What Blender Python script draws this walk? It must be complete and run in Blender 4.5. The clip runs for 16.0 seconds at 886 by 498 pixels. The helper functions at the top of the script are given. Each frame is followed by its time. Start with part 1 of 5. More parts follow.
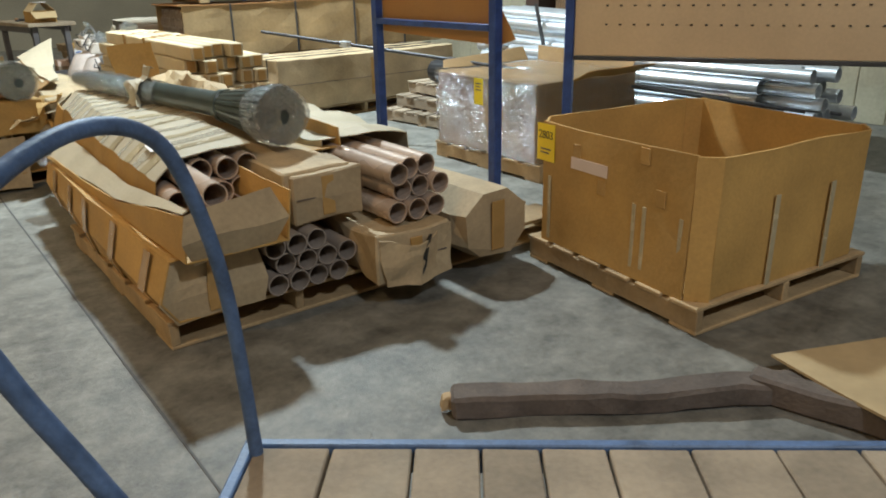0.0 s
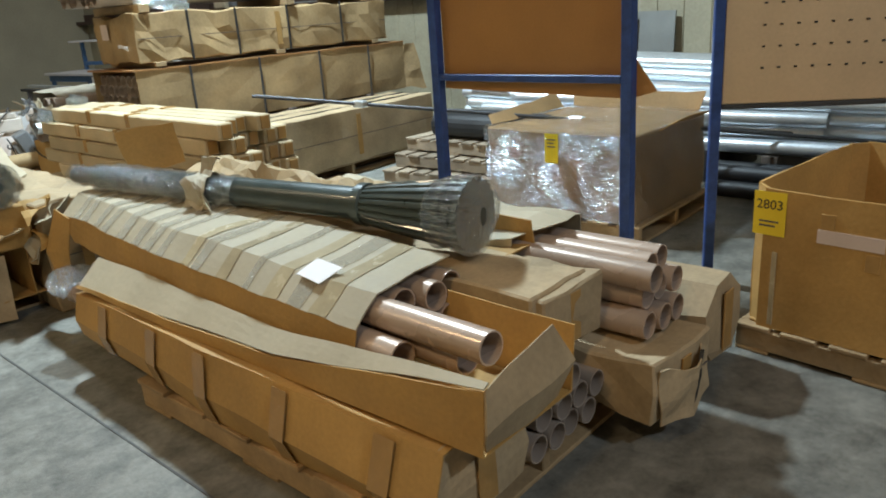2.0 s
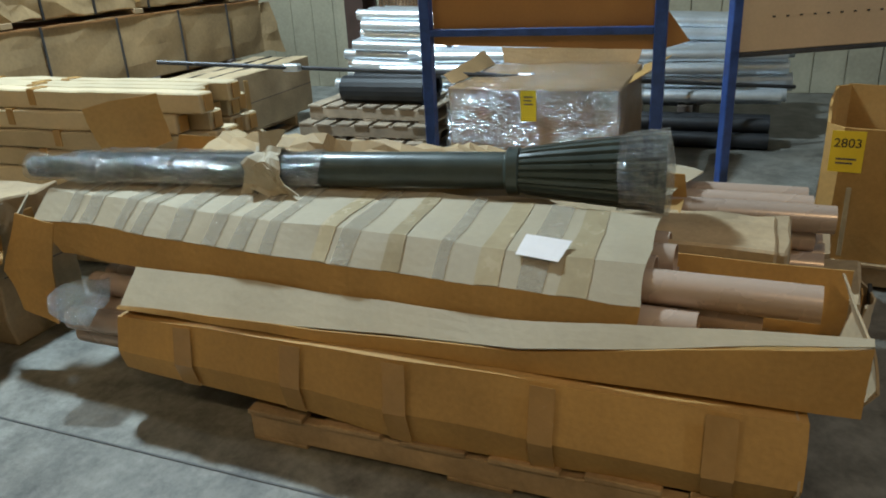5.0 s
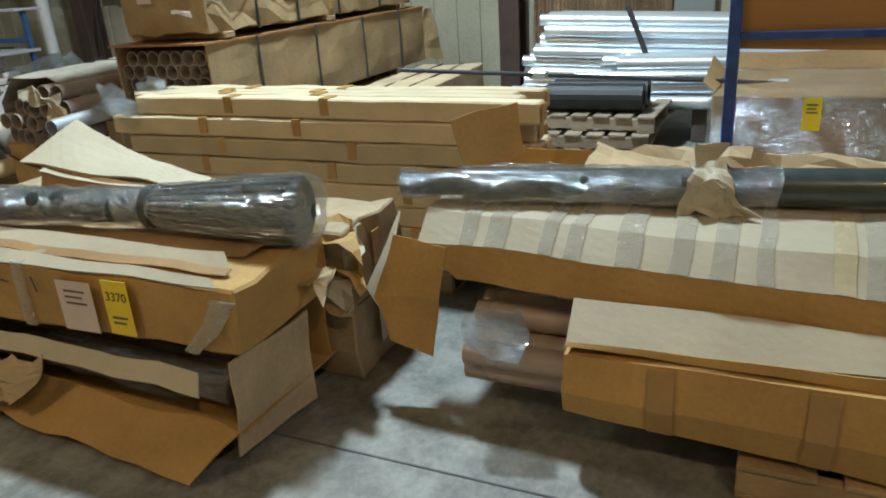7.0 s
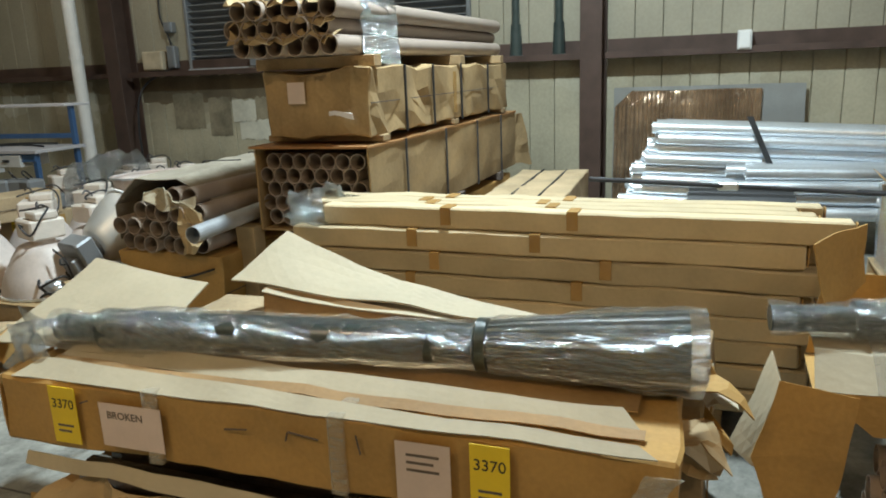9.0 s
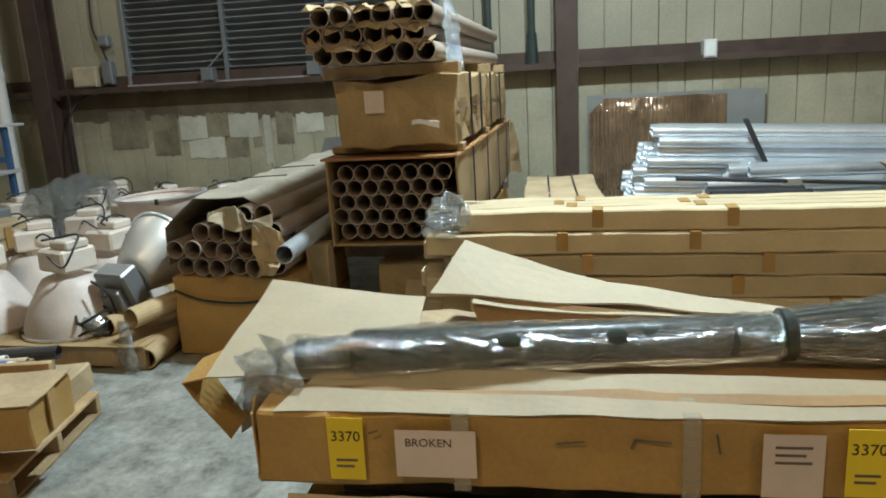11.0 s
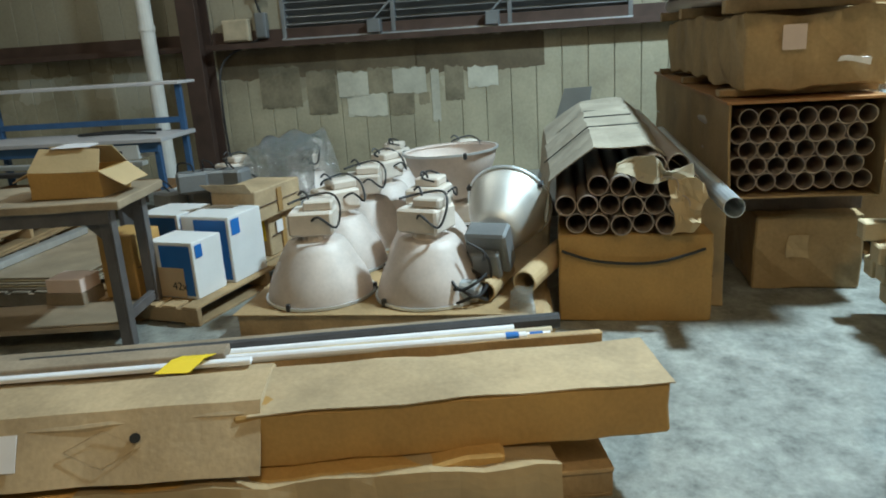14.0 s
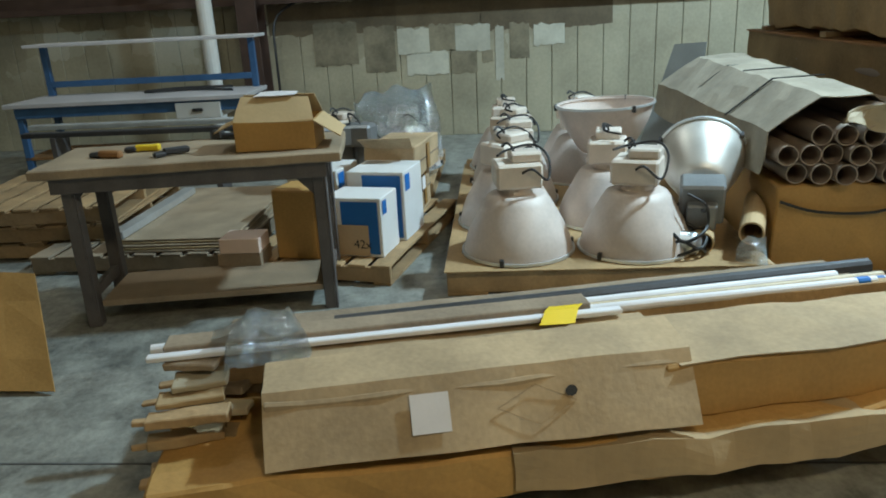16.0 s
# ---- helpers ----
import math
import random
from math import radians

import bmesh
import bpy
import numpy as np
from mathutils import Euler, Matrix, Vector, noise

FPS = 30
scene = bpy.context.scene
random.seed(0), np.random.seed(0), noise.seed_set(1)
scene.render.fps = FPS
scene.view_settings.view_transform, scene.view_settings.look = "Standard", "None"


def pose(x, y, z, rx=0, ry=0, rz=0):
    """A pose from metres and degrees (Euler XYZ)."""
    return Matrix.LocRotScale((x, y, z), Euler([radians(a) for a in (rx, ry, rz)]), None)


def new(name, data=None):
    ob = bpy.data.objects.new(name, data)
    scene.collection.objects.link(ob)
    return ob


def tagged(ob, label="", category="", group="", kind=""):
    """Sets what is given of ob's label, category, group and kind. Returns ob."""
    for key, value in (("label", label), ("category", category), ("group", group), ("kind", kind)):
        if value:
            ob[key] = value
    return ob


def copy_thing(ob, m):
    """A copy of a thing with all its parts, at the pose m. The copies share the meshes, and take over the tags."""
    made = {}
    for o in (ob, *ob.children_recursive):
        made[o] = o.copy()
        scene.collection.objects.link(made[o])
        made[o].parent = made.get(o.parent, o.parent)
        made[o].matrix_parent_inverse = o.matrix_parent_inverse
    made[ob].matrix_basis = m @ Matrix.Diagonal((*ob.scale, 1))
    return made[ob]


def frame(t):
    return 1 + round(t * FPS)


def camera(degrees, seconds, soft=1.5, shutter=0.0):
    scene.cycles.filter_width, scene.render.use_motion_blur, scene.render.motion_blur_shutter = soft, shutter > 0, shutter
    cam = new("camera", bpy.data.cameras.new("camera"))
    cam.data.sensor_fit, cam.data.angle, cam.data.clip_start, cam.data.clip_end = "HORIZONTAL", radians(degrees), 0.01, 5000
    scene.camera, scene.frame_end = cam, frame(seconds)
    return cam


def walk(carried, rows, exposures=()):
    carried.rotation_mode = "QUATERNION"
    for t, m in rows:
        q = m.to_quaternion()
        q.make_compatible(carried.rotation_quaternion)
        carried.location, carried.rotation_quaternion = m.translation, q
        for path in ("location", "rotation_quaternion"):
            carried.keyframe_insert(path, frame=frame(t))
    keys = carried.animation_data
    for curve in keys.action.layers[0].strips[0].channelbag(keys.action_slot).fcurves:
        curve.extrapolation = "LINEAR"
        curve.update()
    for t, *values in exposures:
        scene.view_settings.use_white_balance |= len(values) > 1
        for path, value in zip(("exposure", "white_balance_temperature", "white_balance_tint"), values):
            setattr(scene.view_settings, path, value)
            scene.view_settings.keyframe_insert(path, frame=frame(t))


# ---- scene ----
cam = camera(62.1, 16.0, 1.9)
METRES, EYE, TILT, LEAN, TURN = 11.36, 1.4, 0.0, 0.0, -37.2
ROWS = [
    (0.0, 0.0, 0.0, 0.0, -0.41, -20.5, 1.11),
    (0.5, -0.0366, 0.0139, 0.0012, -5.47, -21.24, 0.97),
    (1.0, -0.0671, 0.0417, 0.0015, -9.38, -23.98, 0.55),
    (1.5, -0.094, 0.0675, 0.0077, -10.87, -22.27, 3.38),
    (2.0, -0.1156, 0.0861, 0.009, -11.86, -18.24, 3.75),
    (2.5, -0.1313, 0.1051, 0.0086, -13.61, -17.79, 4.44),
    (3.0, -0.1494, 0.114, 0.0074, -22.44, -20.95, 3.87),
    (5.5, -0.2459, 0.173, 0.0096, -31.44, -21.86, 2.95),
    (6.0, -0.2708, 0.1936, 0.01, -27.72, -20.67, 4.0),
    (6.5, -0.2968, 0.2141, 0.011, -29.35, -20.86, 3.69),
    (7.0, -0.3181, 0.2415, 0.0117, -29.05, -21.13, 3.6),
    (7.5, -0.3417, 0.2654, 0.012, -28.71, -20.88, 3.21),
    (8.0, -0.3625, 0.2913, 0.0118, -29.22, -20.85, 2.61),
    (8.5, -0.3809, 0.3154, 0.0166, -28.85, -15.8, 2.5),
    (11.0, -0.4891, 0.4114, 0.0169, -42.56, -13.04, 2.99),
    (11.5, -0.5133, 0.4365, 0.0172, -41.44, -13.7, 3.72),
    (12.0, -0.5341, 0.4622, 0.0166, -44.65, -14.78, 3.52),
    (12.5, -0.5531, 0.4924, 0.0182, -42.67, -14.89, 4.35),
    (13.0, -0.5767, 0.5216, 0.0167, -43.1, -14.92, 4.44),
    (13.5, -0.5952, 0.5537, 0.0144, -44.07, -15.54, 3.85),
    (14.0, -0.6177, 0.5811, 0.0149, -44.01, -15.75, 3.57),
    (14.5, -0.6397, 0.6061, 0.0157, -47.33, -15.98, 3.03),
    (15.0, -0.66, 0.6357, 0.0151, -45.68, -16.04, 3.14),
    (15.5, -0.6851, 0.6582, 0.0135, -48.92, -17.09, 1.82),
    (16.0, -0.7054, 0.6853, 0.0122, -48.93, -18.44, 2.8),
]
walk(cam, [(t, pose(0, 0, EYE, TILT, LEAN, TURN) @ pose(METRES * x, METRES * y, METRES * z, 90 + pitch, roll, yaw)) for t, x, y, z, yaw, pitch, roll in ROWS],
     [(0.0, 0.60, 6450, 12), (1.5, 0.58, 6400, 12), (2.4, 0.14, 5950, 8), (3.2, 0.06, 5950, 8), (5.5, -0.04, 5950, 8), (7.0, 0.10, 6050, 9), (8.5, 0.18, 6450, 10), (11.0, 0.06, 6400, 9), (12.5, 0.18, 6150, 4), (16.0, 0.34, 5720, 2)])
# ---- light ----
world = bpy.data.worlds.new("world")
scene.world = world
world.use_nodes = True
world.node_tree.nodes["Background"].inputs[0].default_value = (0.9, 0.95, 1.0, 1)
world.node_tree.nodes["Background"].inputs[1].default_value = 0.004


def overhead_light(x, y, z, watts, size, colour):
    data = bpy.data.lights.new("overhead_light", "AREA")
    data.shape, data.size, data.energy, data.color = "DISK", size, watts, colour
    ob = new("overhead_light", data)
    ob.location = (x, y, z)
    return ob


# unseen lamps under the roof; the first is placed from the cast shadows
overhead_light(2.9, 6.9, 5.6, 500, 0.45, (0.77, 0.94, 1.0))
# added fill lights, with no source known, to brighten sides turned from it
overhead_light(4.4, 13.5, 5.8, 45, 0.5, (1.0, 0.93, 0.78))
overhead_light(0.6, -3.4, 5.8, 170, 0.5, (0.88, 0.96, 1.0))
overhead_light(-3.5, 1.5, 5.8, 100, 0.6, (1.0, 0.70, 0.37))
overhead_light(-3.5, 8.8, 5.8, 110, 0.6, (1.0, 0.75, 0.44))


# ---- materials ----
def material(name, colour, rough=0.7, metal=0.0, var=0.25, scale=6.0, bump=0.15, fine=90.0, stretch=(1, 1, 1), rand=0.12, coat=0.0, crease=0.0):
    """A surface with stains at two sizes, fine relief and a slight difference from piece to piece."""
    m = bpy.data.materials.new(name)
    m.use_nodes = True
    t = m.node_tree
    n, l = t.nodes, t.links
    b = n["Principled BSDF"]
    co = n.new("ShaderNodeTexCoord")
    mp = n.new("ShaderNodeMapping")
    mp.inputs["Scale"].default_value = stretch
    l.new(co.outputs["Object"], mp.inputs[0])
    big, small = n.new("ShaderNodeTexNoise"), n.new("ShaderNodeTexNoise")
    big.inputs["Scale"].default_value, big.inputs["Detail"].default_value = scale, 5
    small.inputs["Scale"].default_value, small.inputs["Detail"].default_value = fine, 3
    for k in (big, small):
        l.new(mp.outputs[0], k.inputs["Vector"])
    add = n.new("ShaderNodeMath")
    add.operation = "MULTIPLY_ADD"
    l.new(small.outputs["Fac"], add.inputs[0])
    add.inputs[1].default_value = 0.35
    l.new(big.outputs["Fac"], add.inputs[2])
    ramp = n.new("ShaderNodeValToRGB")
    ramp.color_ramp.elements[0].position, ramp.color_ramp.elements[1].position = 0.42, 0.95
    ramp.color_ramp.elements[0].color = (*[c * (1 - var) for c in colour], 1)
    ramp.color_ramp.elements[1].color = (*[min(1, c * (1 + var)) for c in colour], 1)
    l.new(add.outputs[0], ramp.inputs[0])
    info = n.new("ShaderNodeObjectInfo")
    rng = n.new("ShaderNodeMapRange")
    rng.inputs[3].default_value, rng.inputs[4].default_value = 1 - rand, 1 + rand
    l.new(info.outputs["Random"], rng.inputs[0])
    hsv = n.new("ShaderNodeHueSaturation")
    l.new(rng.outputs[0], hsv.inputs["Value"])
    l.new(ramp.outputs[0], hsv.inputs["Color"])
    l.new(hsv.outputs[0], b.inputs["Base Color"])
    rr = n.new("ShaderNodeMapRange")
    rr.inputs[3].default_value, rr.inputs[4].default_value = max(0.03, rough - 0.12), min(1, rough + 0.12)
    l.new(big.outputs["Fac"], rr.inputs[0])
    l.new(rr.outputs[0], b.inputs["Roughness"])
    b.inputs["Metallic"].default_value = metal
    b.inputs["Coat Weight"].default_value = coat
    bp = n.new("ShaderNodeBump")
    bp.inputs["Strength"].default_value, bp.inputs["Distance"].default_value = bump, 0.02
    l.new(add.outputs[0], bp.inputs["Height"])
    l.new(bp.outputs[0], b.inputs["Normal"])
    if crease:
        ridge, bp2 = n.new("ShaderNodeTexNoise"), n.new("ShaderNodeBump")
        ridge.noise_type = "RIDGED_MULTIFRACTAL"
        ridge.inputs["Scale"].default_value, ridge.inputs["Detail"].default_value = 3.2, 2
        l.new(mp.outputs[0], ridge.inputs["Vector"])
        bp2.inputs["Strength"].default_value, bp2.inputs["Distance"].default_value = crease, 0.03
        l.new(ridge.outputs["Fac"], bp2.inputs["Height"])
        l.new(bp2.outputs[0], bp.inputs["Normal"])
        # rubbed, paler streaks and darker stains
        rub, stain = n.new("ShaderNodeMapRange"), n.new("ShaderNodeMix")
        rub.inputs[1].default_value, rub.inputs[2].default_value = 0.55, 1.25
        rub.inputs[3].default_value, rub.inputs[4].default_value = 0.0, 0.45
        l.new(ridge.outputs["Fac"], rub.inputs[0])
        stain.data_type = "RGBA"
        stain.inputs["B"].default_value = (*[0.45 * c + 0.16 for c in colour], 1)
        l.new(rub.outputs[0], stain.inputs["Factor"])
        l.new(hsv.outputs[0], stain.inputs["A"])
        l.new(stain.outputs["Result"], b.inputs["Base Color"])
    return m


def film_material(name, tint, clear, haze_share=0.12, shine=0.6):
    """Thin crumpled plastic film: mostly clear, with sharp highlights on its folds."""
    m = bpy.data.materials.new(name)
    m.use_nodes = True
    n, l = m.node_tree.nodes, m.node_tree.links
    n.remove(n["Principled BSDF"])
    b, haze, both = n.new("ShaderNodeBsdfGlossy"), n.new("ShaderNodeBsdfDiffuse"), n.new("ShaderNodeMixShader")
    b.inputs["Color"].default_value = (shine * 0.92, shine * 0.97, shine, 1)
    b.inputs["Roughness"].default_value = 0.17
    haze.inputs["Color"].default_value = (*tint, 1)
    both.inputs[0].default_value = haze_share
    l.new(b.outputs[0], both.inputs[1])
    l.new(haze.outputs[0], both.inputs[2])
    co, nz = n.new("ShaderNodeTexCoord"), n.new("ShaderNodeTexNoise")
    nz.inputs["Scale"].default_value, nz.inputs["Detail"].default_value = 24, 4
    mp = n.new("ShaderNodeMapping")
    mp.inputs["Scale"].default_value = (2.2, 1.0, 2.2)
    l.new(co.outputs["Object"], mp.inputs[0])
    l.new(mp.outputs[0], nz.inputs["Vector"])
    bp = n.new("ShaderNodeBump")
    bp.inputs["Strength"].default_value, bp.inputs["Distance"].default_value = 1.0, 0.10
    l.new(nz.outputs["Fac"], bp.inputs["Height"])
    l.new(bp.outputs[0], b.inputs["Normal"])
    tr, mx = n.new("ShaderNodeBsdfTransparent"), n.new("ShaderNodeMixShader")
    rng = n.new("ShaderNodeMapRange")
    rng.inputs[1].default_value, rng.inputs[2].default_value = 0.35, 0.7
    rng.inputs[3].default_value, rng.inputs[4].default_value = clear - 0.12, clear + 0.14
    l.new(nz.outputs["Fac"], rng.inputs[0])
    l.new(rng.outputs[0], mx.inputs[0])
    l.new(both.outputs[0], mx.inputs[1])
    l.new(tr.outputs[0], mx.inputs[2])
    l.new(mx.outputs[0], n["Material Output"].inputs[0])
    return m


def patched_wall_material():
    """Cream ribbed sheet wall with rectangles of rolled-on paint in other tones and grime."""
    m = material("wall_paint", (0.40, 0.36, 0.255), 0.6, 0, 0.28, 1.6, 0.1, 30, rand=0)
    n, l = m.node_tree.nodes, m.node_tree.links
    b = n["Principled BSDF"]
    old = b.inputs["Base Color"].links[0].from_socket
    co, br = n.new("ShaderNodeTexCoord"), n.new("ShaderNodeTexNoise")
    sep, cmb = n.new("ShaderNodeSeparateXYZ"), n.new("ShaderNodeCombineXYZ")
    l.new(co.outputs["Object"], sep.inputs[0])
    for axis, step in (("Y", 0.27), ("Z", 0.16)):
        k = n.new("ShaderNodeMath")
        k.operation = "SNAP"
        k.inputs[1].default_value = step
        wob, mad = n.new("ShaderNodeTexNoise"), n.new("ShaderNodeMath")
        wob.inputs["Scale"].default_value = 5
        l.new(co.outputs["Object"], wob.inputs["Vector"])
        mad.operation = "MULTIPLY_ADD"
        mad.inputs[1].default_value = 0.3
        l.new(wob.outputs["Fac"], mad.inputs[0])
        l.new(sep.outputs[axis], mad.inputs[2])
        l.new(mad.outputs[0], k.inputs[0])
        l.new(k.outputs[0], cmb.inputs[axis])
    br.inputs["Scale"].default_value, br.inputs["Detail"].default_value = 1.3, 2
    l.new(cmb.outputs[0], br.inputs["Vector"])
    ramp = n.new("ShaderNodeValToRGB")
    ramp.color_ramp.interpolation = "CONSTANT"
    e = ramp.color_ramp.elements
    e[0].position, e[0].color = 0, (0.16, 0.135, 0.095, 1)
    e[1].position, e[1].color = 0.44, (0.30, 0.26, 0.18, 1)
    x = e.new(0.51)
    x.color = (0.45, 0.43, 0.34, 1)
    x = e.new(0.575)
    x.color = (0.66, 0.66, 0.58, 1)
    l.new(br.outputs["Fac"], ramp.inputs[0])
    # the patches run from waist height to the girt
    band = n.new("ShaderNodeMapRange")
    band.inputs[1].default_value, band.inputs[2].default_value = 0.8, 1.25
    l.new(sep.outputs["Z"], band.inputs[0])
    top = n.new("ShaderNodeMath")
    top.operation = "LESS_THAN"
    top.inputs[1].default_value = 1.62
    l.new(sep.outputs["Z"], top.inputs[0])
    mul, mul2 = n.new("ShaderNodeMath"), n.new("ShaderNodeMath")
    mul.operation = mul2.operation = "MULTIPLY"
    l.new(band.outputs[0], mul.inputs[0])
    l.new(top.outputs[0], mul.inputs[1])
    l.new(mul.outputs[0], mul2.inputs[0])
    # patches fade out south of the shutter
    side = n.new("ShaderNodeMapRange")
    side.inputs[1].default_value, side.inputs[2].default_value = 9.8, 10.8
    side.inputs[3].default_value, side.inputs[4].default_value = 0.1, 0.45
    l.new(sep.outputs["Y"], side.inputs[0])
    l.new(side.outputs[0], mul2.inputs[1])
    mix = n.new("ShaderNodeMix")
    mix.data_type = "RGBA"
    l.new(mul2.outputs[0], mix.inputs["Factor"])
    l.new(old, mix.inputs["A"])
    l.new(ramp.outputs[0], mix.inputs["B"])
    l.new(mix.outputs["Result"], b.inputs["Base Color"])
    return m


CARD = material("cardboard", (0.46, 0.268, 0.080), 0.72, 0, 0.24, 2.5, 0.14, 60, rand=0.14, crease=0.22)
CARD_OLD = material("dusty_cardboard", (0.43, 0.32, 0.19), 0.78, 0, 0.28, 3.5, 0.15, 50, rand=0.1, crease=0.22)
CARD_DUSTY = material("grimy_cardboard", (0.355, 0.24, 0.115), 0.8, 0, 0.34, 2.2, 0.2, 40, rand=0.1, crease=0.22)
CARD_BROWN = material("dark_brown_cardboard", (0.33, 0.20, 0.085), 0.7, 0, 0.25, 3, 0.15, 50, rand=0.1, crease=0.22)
GREY_PAPER = material("grey_packing_paper", (0.35, 0.305, 0.235), 0.8, 0, 0.25, 4, 0.2, 40, crease=0.25)
CARD_IN = material("cardboard_inside", (0.52, 0.38, 0.20), 0.8, 0, 0.12, 3, 0.1, 70)
KRAFT = material("kraft_paper", (0.43, 0.31, 0.165), 0.75, 0, 0.15, 5, 0.3, 25, crease=0.22)
TAN = material("tan_paperboard", (0.54, 0.43, 0.265), 0.72, 0, 0.14, 4, 0.12, 50, rand=0.16)
PALE = material("pale_paperboard", (0.45, 0.385, 0.27), 0.7, 0, 0.10, 4, 0.15, 40)
TAPE = material("packing_tape", (0.43, 0.255, 0.09), 0.22, 0, 0.12, 12, 0.15, 60)
AGED_TAPE = material("aged_tape", (0.43, 0.355, 0.225), 0.25, 0, 0.12, 12, 0.1, 60)
CLEARTAPE = film_material("clear_tape", (0.62, 0.56, 0.44), 0.55, 0.7, 0.9)
FILM = film_material("plastic_film", (0.5, 0.56, 0.62), 0.57, 0.04, 0.92)
FILM_BROWN = film_material("stretch_film", (0.55, 0.38, 0.22), 0.76, 0.12, 0.9)
TUBE = material("grey_brown_tube", (0.36, 0.29, 0.24), 0.38, 0, 0.12, 5, 0.05, 60, (1, 1, 1), 0.1)
TUBE_PINK = material("coated_tube", (0.52, 0.40, 0.32), 0.28, 0.2, 0.08, 5, 0.04, 60)
TUBE_DARK = material("dark_tube_inside", (0.13, 0.10, 0.08), 0.7)
GALV = material("galvanised_steel", (0.80, 0.84, 0.88), 0.36, 0.75, 0.14, 4, 0.05, 40)
STEEL_DARK = material("dark_steel", (0.06, 0.06, 0.065), 0.5, 0.3, 0.3, 8, 0.1)
POLE = material("dark_green_paint", (0.045, 0.060, 0.055), 0.32, 0, 0.25, 8, 0.05, 60, coat=0.2)
POLE_WRAP = material("wrapped_dark_paint", (0.13, 0.11, 0.11), 0.22, 0, 0.4, 9, 0.8, 26, coat=0.6)
BLUE = material("blue_paint", (0.028, 0.065, 0.23), 0.4, 0, 0.35, 14, 0.1, 80)
CART_BLUE = material("worn_blue_paint", (0.075, 0.125, 0.235), 0.5, 0, 0.4, 16, 0.25, 90)
BENCH_BLUE = material("bench_blue_paint", (0.06, 0.14, 0.30), 0.45, 0, 0.2, 9)
WOOD = material("pallet_wood", (0.38, 0.26, 0.135), 0.8, 0, 0.3, 5, 0.4, 50, (1, 1, 1), 0.22)
WOOD_GREY = material("weathered_wood", (0.30, 0.235, 0.165), 0.85, 0, 0.3, 5, 0.4, 50, (1, 1, 1), 0.2)
WOOD_DARK = material("dark_timber", (0.12, 0.092, 0.075), 0.85, 0, 0.35, 8, 0.5, 60)
CONCRETE = material("concrete", (0.27, 0.272, 0.245), 0.55, 0, 0.55, 5.0, 0.35, 30, rand=0)
for nd in CONCRETE.node_tree.nodes:
    if nd.bl_idname == "ShaderNodeTexNoise":
        nd.inputs["Detail"].default_value, nd.inputs["Roughness"].default_value = 9, 0.72
    if nd.bl_idname == "ShaderNodeValToRGB":
        nd.color_ramp.elements[0].position, nd.color_ramp.elements[1].position = 0.50, 0.88
n, l = CONCRETE.node_tree.nodes, CONCRETE.node_tree.links
# southern bays: smoother, browner with dirt; the darkening also stands in for dimmer light
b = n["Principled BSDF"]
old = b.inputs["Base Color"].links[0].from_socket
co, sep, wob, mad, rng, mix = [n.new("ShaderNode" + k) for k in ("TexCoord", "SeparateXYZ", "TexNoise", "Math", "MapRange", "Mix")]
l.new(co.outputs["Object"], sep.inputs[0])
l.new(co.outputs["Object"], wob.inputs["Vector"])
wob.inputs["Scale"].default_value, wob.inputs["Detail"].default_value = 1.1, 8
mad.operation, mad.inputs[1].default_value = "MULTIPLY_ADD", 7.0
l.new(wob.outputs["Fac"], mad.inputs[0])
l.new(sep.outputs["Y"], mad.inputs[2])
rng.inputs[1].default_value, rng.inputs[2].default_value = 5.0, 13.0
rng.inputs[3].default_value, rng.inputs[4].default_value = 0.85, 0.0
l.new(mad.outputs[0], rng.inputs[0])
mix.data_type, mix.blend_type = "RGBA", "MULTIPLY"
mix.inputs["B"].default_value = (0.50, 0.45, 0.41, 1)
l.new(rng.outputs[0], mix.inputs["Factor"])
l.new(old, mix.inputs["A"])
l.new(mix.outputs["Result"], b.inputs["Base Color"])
JOINT = material("joint_filler", (0.10, 0.10, 0.10), 0.9)
WALL = patched_wall_material()
PAINT_DARK = material("dark_wall_paint", (0.15, 0.115, 0.07), 0.6, 0, 0.3, 3, 0.1, 30)
PAINT_BROWN = material("brown_wall_paint", (0.25, 0.215, 0.145), 0.6, 0, 0.4, 4, 0.1, 30)
PAINT_PALE = material("pale_wall_paint", (0.53, 0.51, 0.42), 0.5, 0, 0.2, 4, 0.1, 30)
WALL_UP = material("upper_wall_sheet", (0.36, 0.325, 0.24), 0.6, 0, 0.2, 0.8, 0.1, 30, rand=0)
ROOF = material("roof_sheet", (0.55, 0.55, 0.52), 0.6, 0, 0.1, 1)
GIRT = material("brown_steel", (0.085, 0.052, 0.040), 0.55, 0.1, 0.3, 5, 0.1)
SHUTTER = material("shutter_grey", (0.26, 0.27, 0.28), 0.45, 0.4, 0.2, 3)
WHITE = material("white_paint", (0.74, 0.73, 0.70), 0.45, 0, 0.08, 6)
SHELL = material("lamp_shell", (0.62, 0.545, 0.50), 0.55, 0.1, 0.16, 5, 0.05, 50)
ALU = material("spun_aluminium", (0.72, 0.70, 0.66), 0.45, 0.65, 0.1, 6, 0.04)
BALLAST = material("ballast_cream", (0.70, 0.62, 0.54), 0.5, 0, 0.12, 8)
BLACK = material("black_rubber", (0.02, 0.02, 0.022), 0.5)
PAPER = material("white_paper", (0.80, 0.77, 0.78), 0.7, 0, 0.05, 8, 0.02)
PINK_PAPER = material("pinkish_paper", (0.70, 0.56, 0.49), 0.7, 0, 0.06, 8, 0.02)
